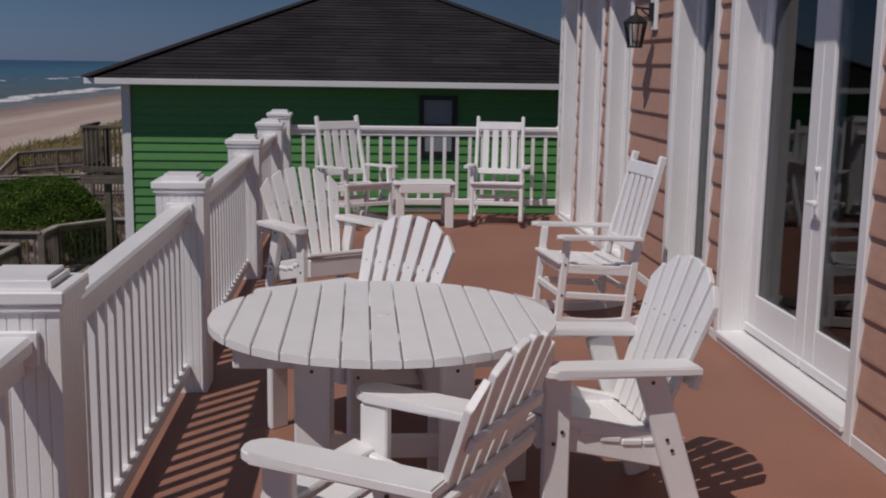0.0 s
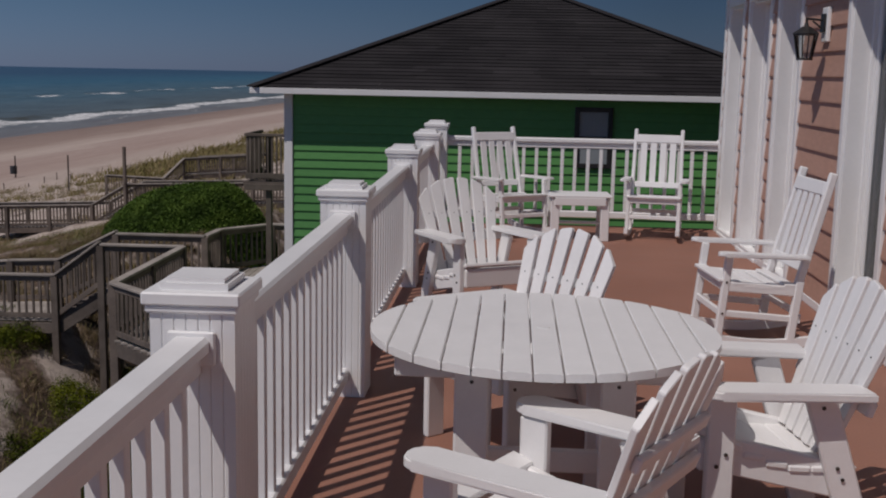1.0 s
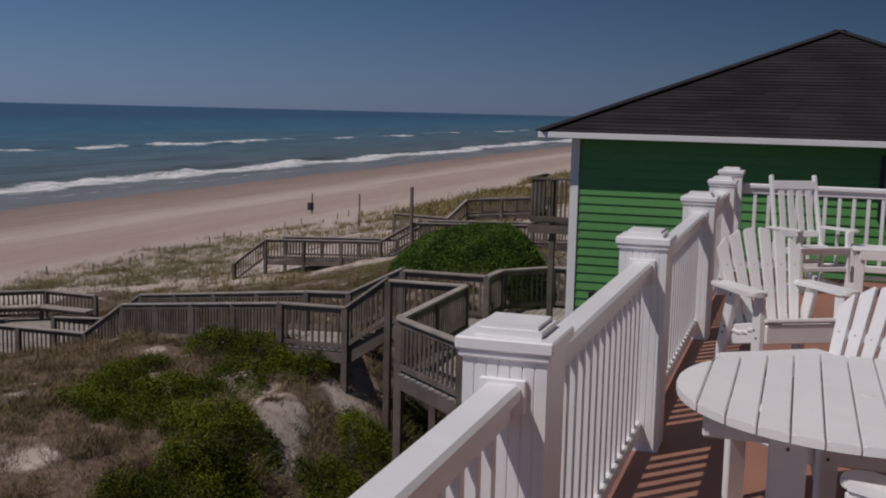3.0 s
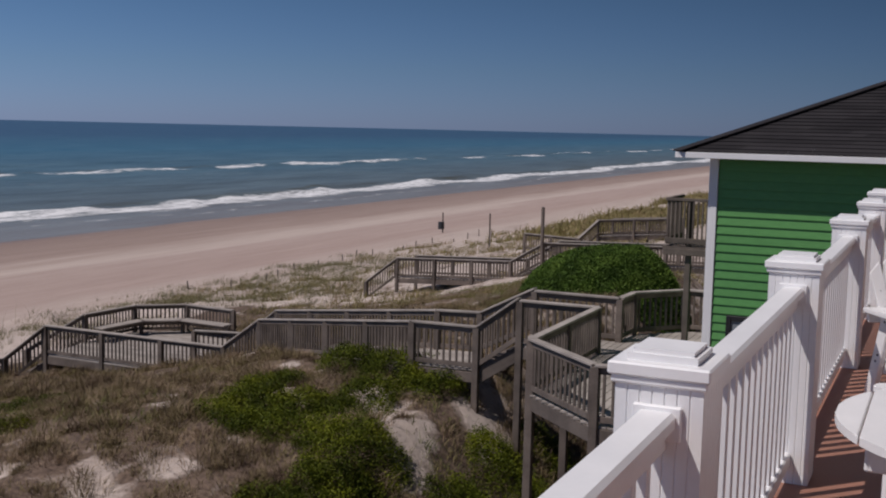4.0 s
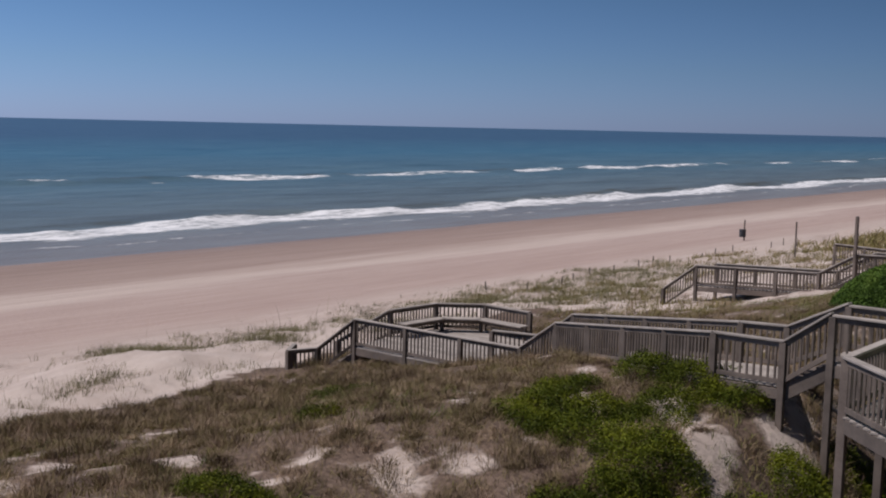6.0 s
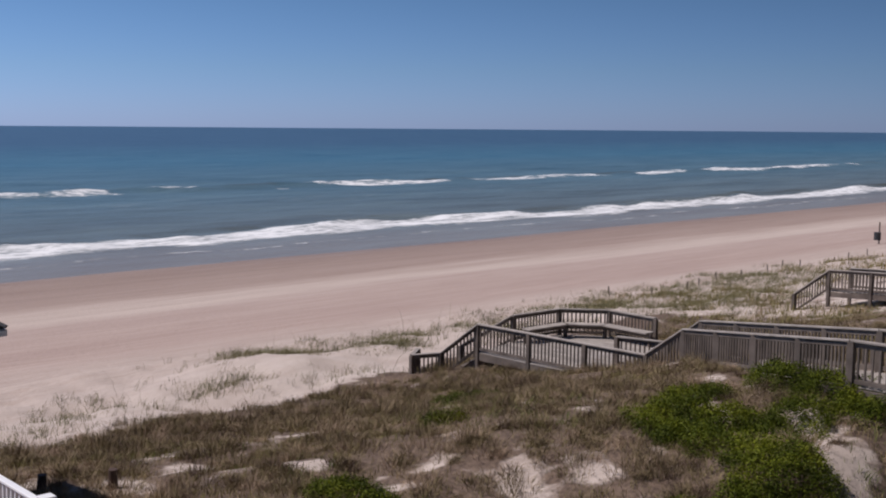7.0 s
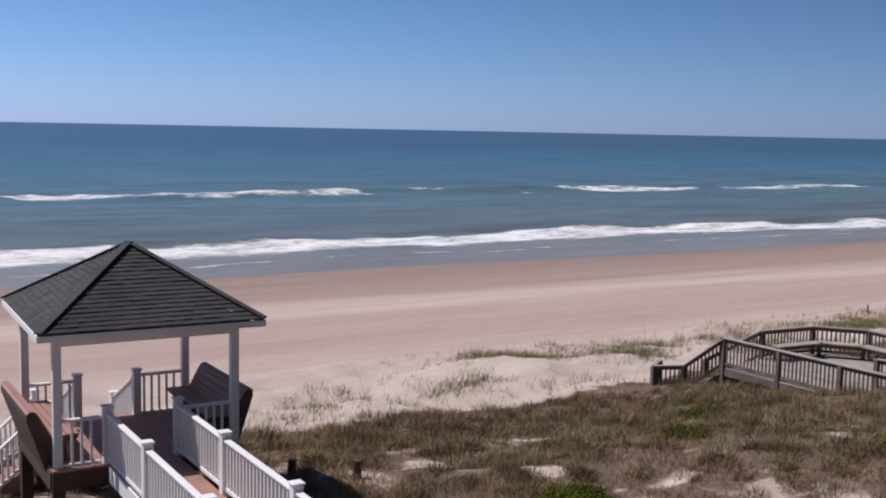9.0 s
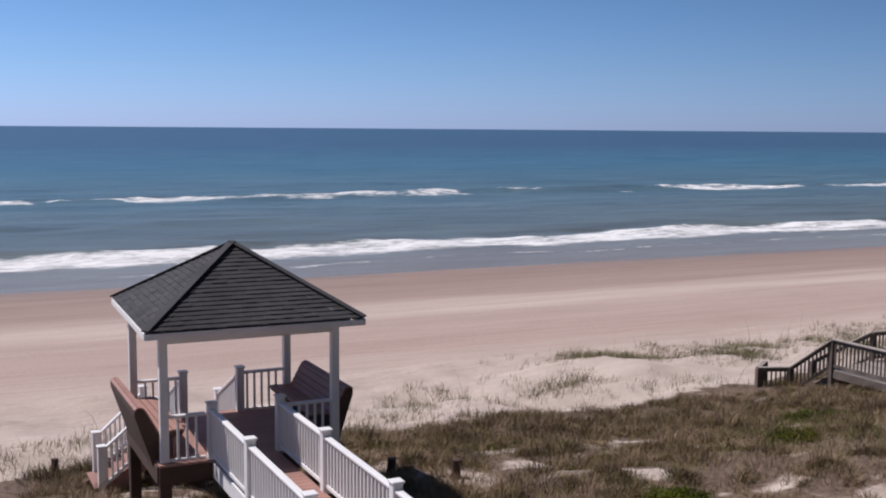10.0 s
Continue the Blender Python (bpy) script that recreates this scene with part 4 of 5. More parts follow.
def wood_railing(pts, label, post_down=1.1, gap=0.135, group="boardwalk railings", posts=None):
    """Railing whose top runs through pts (rail-top points)."""
    t = thing("boardwalk_railing", label, "railing", None, group)
    pts = [Vector(p) for p in pts]
    for a, b in zip(pts, pts[1:]):
        d = (b - a)
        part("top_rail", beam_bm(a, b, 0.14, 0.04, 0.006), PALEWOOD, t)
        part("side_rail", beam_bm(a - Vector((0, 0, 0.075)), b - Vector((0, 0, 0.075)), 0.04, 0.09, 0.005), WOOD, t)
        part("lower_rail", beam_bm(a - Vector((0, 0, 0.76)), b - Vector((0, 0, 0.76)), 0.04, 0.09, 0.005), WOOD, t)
        n = max(1, int(round(d.length / gap)))
        for i in range(1, n):
            put("baluster", WBAL, t, Matrix.Translation(a + d * i / n))
        k = max(1, int(round(d.length / 1.9)))
        for i in range(k + 1):
            if i == k and b is not pts[-1]:
                continue
            p = a + d * i / k
            if any((p.xy - o).length < 0.2 for o in STANDING):
                continue
            STANDING.append(p.xy)
            g = float(ground_z(p.x, p.y)) - 0.3
            part("post", slab_bm((0.125, 0.125, p.z - 0.02 - g), pose(p.x, p.y, (p.z - 0.02 + g) / 2), 0.006), WOOD, t)
    return t


def plank_deck(name, outline, z, label, axis=0, joist=0.2):
    """A deck of separate planks clipped to a convex-ish outline; planks run along x (axis 0) or y (axis 1)."""
    t = thing(name, label, "deck")
    ys = [p[1 - axis] for p in outline]
    w = 0.145
    y = min(ys)
    while y < max(ys):
        c = min(y + w / 2, max(ys) - 0.01)
        xs = []
        for (p, q) in zip(outline, outline[1:] + outline[:1]):
            a, b = p[1 - axis], q[1 - axis]
            if (a - c) * (b - c) < 0:
                xs.append(p[axis] + (q[axis] - p[axis]) * (c - a) / (b - a))
        xs.sort()
        for x0, x1 in zip(xs[::2], xs[1::2]):
            if x1 - x0 > 0.05:
                m = pose((x0 + x1) / 2, c, z - 0.018) if axis == 0 else pose(c, (x0 + x1) / 2, z - 0.018)
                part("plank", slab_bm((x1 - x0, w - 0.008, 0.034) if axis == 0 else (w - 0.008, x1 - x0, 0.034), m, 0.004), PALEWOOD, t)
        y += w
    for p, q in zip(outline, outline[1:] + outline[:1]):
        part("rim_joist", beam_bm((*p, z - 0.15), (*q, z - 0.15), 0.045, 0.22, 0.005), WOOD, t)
    return t


def stair(name, a, b, z0, z1, width, n, label, material=None):
    """Steps from a (x, y at height z0) down to b (x, y at z1); width across."""
    mat_ = material or WOOD
    t = thing(name, label, "stairs")
    a, b = Vector((*a, z0)), Vector((*b, z1))
    d = (b - a)
    flat = Vector((d.x, d.y, 0)).normalized()
    side = Vector((-flat.y, flat.x, 0))
    for i in range(n):
        p = a + d * (i + 0.5) / n
        p.z = z0 + (z1 - z0) * (i + 1) / (n + 1)
        part("tread", beam_bm(p - side * width / 2, p + side * width / 2, 0.27, 0.04, 0.006), mat_, t)
    for s in (-1, 1):
        o = side * s * (width / 2 - 0.02) - Vector((0, 0, 0.14))
        part("stringer", beam_bm(a + o, b + o, 0.045, 0.26, 0.005), mat_, t)
    return t


LOW = -2.46
low = [(-3.46, 14.6), (-4.55, 14.55), (-5.98, 15.87), (-5.98, 19.36), (-7.5, 19.36), (-7.7, 20.7), (-5.94, 20.7), (-5.9, 21.6), (-5.05, 22.6), (-3.46, 22.6)]
plank_deck("neighbour_deck", low, LOW, "weathered grey wooden deck beside the green house", 1)
wood_railing([(-3.5, 14.6, -1.6), (-4.55, 14.55, -1.6), (-5.98, 15.87, -1.6), (-5.98, 19.36, -1.6)], "weathered grey railing round the raised deck")
wood_railing([(-5.98, 19.4, -1.6), (-7.5, 19.36, -1.6)], "weathered grey railing at the stair landing")
wood_railing([(-7.7, 20.7, -1.6), (-5.94, 20.7, -1.6), (-5.9, 21.6, -1.6), (-5.05, 22.6, -1.6), (-3.5, 22.6, -1.6)], "weathered grey railing at the back of the deck")
stair("boardwalk_stairs", (-7.5, 20.05), (-8.4, 20.05), LOW, -3.06, 1.25, 3, "weathered wooden steps from deck to boardwalk")
wood_railing([(-7.52, 19.36, -1.55), (-8.4, 19.4, -2.2)], "sloping weathered stair railing")
wood_railing([(-7.7, 20.72, -1.55), (-9.0, 21.0, -2.2)], "sloping weathered stair railing")
front = [(-8.4, 19.4, -2.2), (-9.8, 19.42, -2.22), (-16.2, 23.5, -3.4)]
rear = [(-9.0, 21.0, -2.2), (-10.0, 21.05, -2.25), (-16.6, 24.9, -3.4)]
wood_railing(front, "long weathered boardwalk railing over the dune")
wood_railing(rear, "long weathered boardwalk railing over the dune")


def ramp_planks(f, r, drop, label):
    t = thing("boardwalk", label, "boardwalk")
    for (a, b), (c, d) in zip(zip(f, f[1:]), zip(r, r[1:])):
        a, b, c, d = (Vector(p) - Vector((0, 0, drop)) for p in (a, b, c, d))
        n = int((b - a).length / 0.15)
        for i in range(n):
            u = (i + 0.5) / n
            part("plank", beam_bm(a.lerp(b, u), c.lerp(d, u), 0.14, 0.034, 0.004), PALEWOOD, t)
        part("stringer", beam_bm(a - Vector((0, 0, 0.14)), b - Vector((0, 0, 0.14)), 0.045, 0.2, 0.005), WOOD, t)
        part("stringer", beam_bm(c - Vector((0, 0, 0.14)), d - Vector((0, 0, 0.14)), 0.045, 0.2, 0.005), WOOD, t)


ramp_planks(front, rear, WRAIL, "weathered grey plank boardwalk over the dune")
stair("boardwalk_stairs", (-16.4, 24.2), (-17.6, 24.4), -4.26, -5.15, 1.3, 4, "weathered wooden steps down to the platform")
wood_railing([(-16.2, 23.5, -3.4), (-17.5, 23.72, -4.28)], "sloping weathered stair railing")
wood_railing([(-16.6, 24.9, -3.4), (-17.9, 25.3, -4.28)], "sloping weathered stair railing")

PLAT = -5.16
plat = [(-23.66, 23.62), (-17.5, 23.72), (-18.1, 25.5), (-20.67, 28.6), (-22.6, 28.7), (-23.85, 27.66), (-24.0, 25.5)]
plank_deck("dune_platform", plat, PLAT, "weathered octagonal wooden viewing platform on the dune", 0)
wood_railing([(-17.5, 23.72, -4.3), (-23.66, 23.62, -4.3)], "weathered railing along the dune platform")
wood_railing([(-18.1, 25.6, -4.3), (-19.6, 25.2, -4.3)], "short weathered railing on the dune platform")
wood_railing([(-20.67, 28.58, -4.3), (-22.6, 28.7, -4.3), (-23.85, 27.66, -4.3), (-24.0, 25.55, -4.3)], "weathered railing round the platform's far side")
b1 = thing("platform_bench", "weathered wooden bench along the platform railing", "bench")
inner = [(-20.6, 28.2), (-22.45, 28.3), (-23.45, 27.5), (-23.6, 25.7)]
for p, q in zip(inner, inner[1:]):
    part("seat", beam_bm((*p, PLAT + 0.44), (*q, PLAT + 0.44), 0.42, 0.045, 0.008), PALEWOOD, b1)
    part("skirt", beam_bm((*p, PLAT + 0.35), (*q, PLAT + 0.35), 0.05, 0.14, 0.006), WOOD, b1)
for p in inner:
    part("leg", slab_bm((0.1, 0.1, 0.42), pose(*p, PLAT + 0.21), 0.005), WOOD, b1)
stair("boardwalk_stairs", (-23.7, 24.5), (-25.1, 24.0), PLAT, -6.2, 1.6, 5, "weathered wooden steps down to the sand")
wood_railing([(-23.66, 23.62, -4.3), (-24.6, 22.95, -5.25)], "sloping weathered stair railing")
wood_railing([(-24.0, 25.5, -4.3), (-25.4, 24.6, -5.35)], "sloping weathered stair railing")
wood_railing([(-24.6, 22.95, -5.25), (-25.2, 22.3, -5.32), (-25.9, 23.2, -5.35)], "low weathered railing at the foot of the steps")

# second boardwalk, further along the dune
f2 = [(-22.95, 41.4, -5.05), (-21.76, 42.0, -4.0), (-16.93, 43.0, -3.92), (-15.64, 43.5, -3.1), (-9.35, 46.0, -3.12)]
wood_railing(f2, "weathered boardwalk railing over the far dune")
wood_railing([(x + 0.3, y + 1.25, z) for x, y, z in f2[1:]], "weathered boardwalk railing over the far dune")
ramp_planks(f2[1:], [(x + 0.3, y + 1.25, z) for x, y, z in f2[1:]], WRAIL, "weathered grey plank boardwalk over the far dune")
f3 = [(-20.44, 54.00, -3.80), (-17.51, 54.00, -3.90), (-17.06, 56.00, -3.05), (-13.80, 58.00, -2.93)]
wood_railing(f3, "distant weathered boardwalk railing")
wood_railing([(x + 0.4, y + 1.4, z) for x, y, z in f3[2:]], "distant weathered boardwalk railing")
ramp_planks(f3[2:], [(x + 0.4, y + 1.4, z) for x, y, z in f3[2:]], WRAIL, "distant weathered plank boardwalk")
for x, y, top, wd in ((-15.67, 43.40, -1.58, 0.13), (-27.6, 66.6, -3.9, 0.09)):
    g = float(ground_z(x, y)) - 0.2
    t = thing("utility_pole", "thin weathered grey wooden pole standing in the dune", "pole")
    part("shaft", beam_bm((x, y, g), (x, y, top), wd, wd, 0.03), WOOD, t)

# balcony on piles at the sea side of the green house
t = thing("balcony", "dark weathered wooden balcony on tall piles beside the green house", "balcony")
BZ = -0.32
for k in range(8):
    part("plank", slab_bm((1.25, 0.14, 0.035), pose(-4.05, 18.7 + 0.148 * k, BZ), 0.004), WOOD, t)
part("rim_joist", beam_bm((-4.64, 18.62, BZ - 0.07), (-3.46, 18.62, BZ - 0.07), 0.05, 0.11), WOOD, t)
part("rim_joist", beam_bm((-4.64, 18.62, BZ - 0.07), (-4.64, 19.85, BZ - 0.07), 0.05, 0.11), WOOD, t)
SHORT = finish("baluster", slab_bm((0.03, 0.03, 0.74), pose(0, 0, -0.40), 0.003), WOOD)
for p, q in (((-4.62, 18.64), (-3.48, 18.64)), ((-4.62, 18.64), (-4.62, 19.85))):
    part("top_rail", beam_bm((*p, 0.50), (*q, 0.50), 0.06, 0.05), WOOD, t)
    part("lower_rail", beam_bm((*p, -0.2), (*q, -0.2), 0.04, 0.09), WOOD, t)
    for i in range(1, 15):
        u = i / 15
        put("baluster", SHORT, t, Matrix.Translation((p[0] + (q[0] - p[0]) * u, p[1] + (q[1] - p[1]) * u, 0.5)))
for x, y in ((-4.24, 18.72), (-3.6, 19.85)):
    part("pile", slab_bm((0.10, 0.10, 0.5 - LOW), pose(x, y, (0.5 + LOW) / 2), 0.008), WOOD, t)

# ---- gazebo and its walkway ----
GZ = -3.4
gx0, gx1, gy0, gy1 = -19.42, -16.93, 3.38, 6.08
gz = thing("gazebo", "white gazebo with dark shingled pyramid roof over the dune", "gazebo")
eave = [(-20.25, 3.2, -1.36), (-16.65, 3.08, -1.36), (-16.6, 6.47, -1.36), (-20.2, 6.6, -1.36)]
apex = Vector((-18.42, 4.84, -0.30))
rest, near_tabs = hip_roof(eave, apex, 20, 0.17, 0.010, 0.013, 1)
gzroof = tagged(part("roof", rest, ROOF, gz, "dark grey shingled pyramid roof"), kind="stuff")
for tab_bm in near_tabs:
    part("shingle", tab_bm, ROOF, gzroof)
bm = bmesh.new()
for c in eave:
    beam(bm, Vector(c) + Vector((0, 0, 0.02)), apex + Vector((0, 0, 0.035)), 0.13, 0.025, 0.006)
part("hip_cap", bm, ROOF, gz)
for i in range(4):
    a, b = Vector(eave[i]), Vector(eave[(i + 1) % 4])
    part("fascia", beam_bm(a - Vector((0, 0, 0.068)), b - Vector((0, 0, 0.068)), 0.03, 0.095, 0.004), TRIM, gz)
part("ceiling_panel", slab_bm((3.5, 3.28, 0.02), pose(-18.43, 4.83, -1.47, 0, 0, -2), 0.003), TRIM, gz)
for x in (gx0, gx1):
    part("beam", beam_bm((x, gy0, -1.54), (x, gy1, -1.54), 0.1, 0.12), TRIM, gz)
    for y in (gy0, gy1):
        part("post", slab_bm((0.125, 0.125, 1.95), pose(x, y, GZ + 0.975), 0.008), TRIM, gz)
        g = float(ground_z(x, y)) - 0.4
        part("pier_post", slab_bm((0.18, 0.18, GZ - 0.2 - g), pose(x, y, (GZ - 0.2 + g) / 2), 0.01), DARKWOOD, gz, "dark timber pile")
for k in range(19):
    part("floor_plank", slab_bm((0.142, 2.9, 0.035), pose(gx0 - 0.06 + 0.146 * k, 4.73, GZ - 0.018), 0.004), BENCH, gz)
for x in (gx0 - 0.08, gx1 + 0.1):
    part("rim_joist", beam_bm((x, gy0 - 0.1, GZ - 0.17), (x, gy1 + 0.1, GZ - 0.17), 0.05, 0.28), DARKWOOD, gz)
for y in (gy0 - 0.1, gy1 + 0.1):
    part("rim_joist", beam_bm((gx0 - 0.05, y, GZ - 0.17), (gx1 + 0.07, y, GZ - 0.17), 0.05, 0.28), DARKWOOD, gz)


def leaning_bench(yw, s):
    """Built-in bench along x at the side y = yw; s: outward direction in y."""
    t = thing("gazebo_bench", "brown composite bench with tall outward-leaning back in the gazebo", "bench", None, "gazebo benches")
    x0, x1 = gx0 + 0.12, gx1 - 0.2
    L = x1 - x0
    c = (x0 + x1) / 2
    prof = [(-0.36, 0.38), (-0.38, 0.415), (-0.30, 0.435), (0.02, 0.41), (0.10, 0.56), (0.21, 0.76), (0.25, 0.815), (0.32, 0.825), (0.37, 0.78), (0.37, 0.69), (0.15, 0.02), (0.08, -0.20), (0.0, -0.20), (-0.02, 0.30), (-0.33, 0.34)]
    bm = bmesh.new()
    a = [bm.verts.new((x0, yw + s * y, GZ + z)) for y, z in prof]
    b = [bm.verts.new((x1, yw + s * y, GZ + z)) for y, z in prof]
    bm.faces.new(a)
    bm.faces.new(b[::-1])
    for i in range(len(prof)):
        j = (i + 1) % len(prof)
        bm.faces.new((a[j], a[i], b[i], b[j]))
    bmesh.ops.recalc_face_normals(bm, faces=bm.faces[:])
    part("shell", bm, DARKWOOD, t, "dark brown underside boards")
    for (y0, z0), (y1, z1) in zip(prof[1:8], prof[2:9]):
        n = max(1, int(round(math.hypot(y1 - y0, z1 - z0) / 0.11)))
        for i in range(n):
            p = (y0 + (y1 - y0) * (i + 0.06) / n, z0 + (z1 - z0) * (i + 0.06) / n)
            q = (y0 + (y1 - y0) * (i + 0.94) / n, z0 + (z1 - z0) * (i + 0.94) / n)
            bm = beam_bm((c, yw + s * p[0], GZ + p[1]), (c, yw + s * q[0], GZ + q[1]), L + 0.04, 0.026, 0.005)
            part("slat", bm, BENCH, t)
    for x in (x0 + 0.15, x1 - 0.15):
        part("leg", slab_bm((0.08, 0.08, 0.40), pose(x, yw - s * 0.25, GZ + 0.2), 0.005), BENCH, t)


leaning_bench(gy0 - 0.02, -1)
leaning_bench(gy1 + 0.02, 1)

WB = finish("baluster", slab_bm((0.036, 0.036, 0.66), pose(0, 0, -0.36), 0.003), WHITE)


def slim_railing(pts, label="white walkway railing with square balusters", gap=0.125, post_top=0.1, ends=(True, True), drop=0.80):
    t = thing("walkway_railing", label, "railing", None, "walkway railings")
    pts = [Vector(p) for p in pts]
    for i, (a, b) in enumerate(zip(pts, pts[1:])):
        d = b - a
        part("top_rail", beam_bm(a, b, 0.09, 0.045, 0.01), WHITE, t)
        part("bottom_rail", beam_bm(a - Vector((0, 0, 0.68)), b - Vector((0, 0, 0.68)), 0.05, 0.06, 0.006), WHITE, t)
        n = max(1, int(round(d.length / gap)))
        for k in range(1, n):
            put("baluster", WB, t, Matrix.Translation(a + d * k / n))
    for i, p in enumerate(pts):
        if (i == 0 and not ends[0]) or (i == len(pts) - 1 and not ends[1]):
            continue
        bm = bmesh.new()
        slab(bm, (0.13, 0.13, drop + post_top), pose(p.x, p.y, p.z - drop + (drop + post_top) / 2), 0.005)
        slab(bm, (0.165, 0.165, 0.03), pose(p.x, p.y, p.z + post_top + 0.005), 0.008)
        part("post", bm, WHITE, t)
    return t


RT = -2.64
RG = -2.71
for y in (4.08, 5.15):
    slim_railing([(-16.85, y, RT), (-14.75, y, RT), (-12.3, y, RT), (-9.85, y, RT), (-7.4, y, RT), (-4.9, y, RT), (-2.4, y, RT)])
slim_railing([(gx1, gy0 + 0.07, RG), (-16.93, 4.0, RG)], "short white gazebo railing", ends=(False, False))
slim_railing([(-16.93, 5.23, RG), (gx1, gy1 - 0.07, RG)], "short white gazebo railing", ends=(False, False))
slim_railing([(gx0, gy0 + 0.07, RG), (gx0, 4.22, RG)], "short white gazebo railing", ends=(False, True))
slim_railing([(gx0, 5.22, RG), (gx0, gy1 - 0.07, RG)], "short white gazebo railing", ends=(True, False))
wk = thing("walkway", "brown composite plank walkway leading to the gazebo", "walkway")
for k in range(100):
    part("plank", slab_bm((0.14, 1.0, 0.034), pose(-16.72 + 0.1455 * k, 4.615, GZ - 0.018), 0.004), BENCH, wk)
for y in (4.1, 5.13):
    part("stringer", beam_bm((-16.8, y, GZ - 0.16), (-2.3, y, GZ - 0.16), 0.05, 0.24), TRIM, wk, "white edge board")
    for x in (-14.75, -12.3, -9.85, -7.4, -4.9):
        g = float(ground_z(x, y)) - 0.3
        part("pier_post", slab_bm((0.15, 0.15, GZ - 0.28 - g), pose(x, y, (GZ - 0.28 + g) / 2), 0.01), DARKWOOD, wk)
# steps from the gazebo to the sand: down to a landing, then along the dune
stair("beach_stairs", (gx0 - 0.1, 4.72), (gx0 - 1.5, 4.72), GZ, -4.35, 1.0, 5, "brown steps from gazebo to the beach landing", BENCH)
slim_railing([(gx0, 4.22, RG), (gx0 - 1.55, 4.22, -3.45)], "sloping white stair railing", ends=(False, True))
slim_railing([(gx0, 5.22, RG), (gx0 - 1.55, 5.22, -3.45)], "sloping white stair railing", ends=(False, True))
land = thing("stair_landing", "brown composite landing at the beach stairs", "landing")
for k in range(8):
    part("plank", slab_bm((0.14, 1.5, 0.034), pose(-20.95 - 0.146 * k, 4.72, -4.37), 0.004), BENCH, land)
for x, y in ((-20.95, 4.05), (-20.95, 5.4), (-21.95, 4.05), (-21.95, 5.4)):
    g = float(ground_z(x, y)) - 0.3
    part("pile", slab_bm((0.14, 0.14, -4.39 - g), pose(x, y, (-4.39 + g) / 2), 0.01), DARKWOOD, land)
stair("beach_stairs", (-21.45, 3.95), (-21.45, 2.95), -4.37, -5.1, 1.0, 5, "brown steps from the landing to the sand", BENCH)
slim_railing([(-20.95, 4.0, -3.5), (-20.95, 3.05, -4.3)], "sloping white stair railing")
slim_railing([(-21.95, 4.0, -3.5), (-21.95, 3.1, -4.3)], "sloping white stair railing")

# ---- beach clutter ----
def beach_drum(x, y):
    g = float(ground_z(x, y))
    t = thing("trash_drum", "dark metal trash drum on a post on the beach", "trash can", pose(x, y, g))
    bm = bmesh.new()
    disc(bm, 0.26, 0.6, pose(0, 0, 0.62), 16)
    for z in (0.33, 0.53, 0.72, 0.91):
        disc(bm, 0.275, 0.03, pose(0, 0, z), 16)
    part("drum", bm, CANBLUE, t)
    part("post", slab_bm((0.09, 0.09, 1.9), pose(0, 0.32, 0.75), 0.01), WOOD, t)


beach_drum(-39.2, 84.0)
rnd = random.Random(8)
for k in range(16):
    y = 43 + 2.4 * k
    x = -33.2 + rnd.uniform(-0.8, 0.8)
    t = thing("stake", "short weathered fence stake in the sand", "stake", pose(x, y, float(ground_z(x, y)) - 0.15, rnd.uniform(-6, 6), rnd.uniform(-6, 6), 0), "sand fence stakes")
    part("shaft", slab_bm((0.06, 0.06, 0.6), pose(0, 0, 0.3), 0.015), WOOD, t)
for x, y in ((-18.3, 7.62), (-17.4, 8.5), (-22.6, 4.3), (-24.6, 2.6), (-26.0, 8.6)):
    t = thing("piling_stump", "dark weathered timber stump in the dune grass", "stump", pose(x, y, float(ground_z(x, y)) - 0.2, rnd.uniform(-5, 5), rnd.uniform(-5, 5), 0), "timber stumps")
    bm = bmesh.new()
    disc(bm, 0.09, 0.56, pose(0, 0, 0.28), 10, 0.075)
    part("shaft", bm, DARKWOOD, t)

# ---- dune plants ----
rng = np.random.RandomState(12)


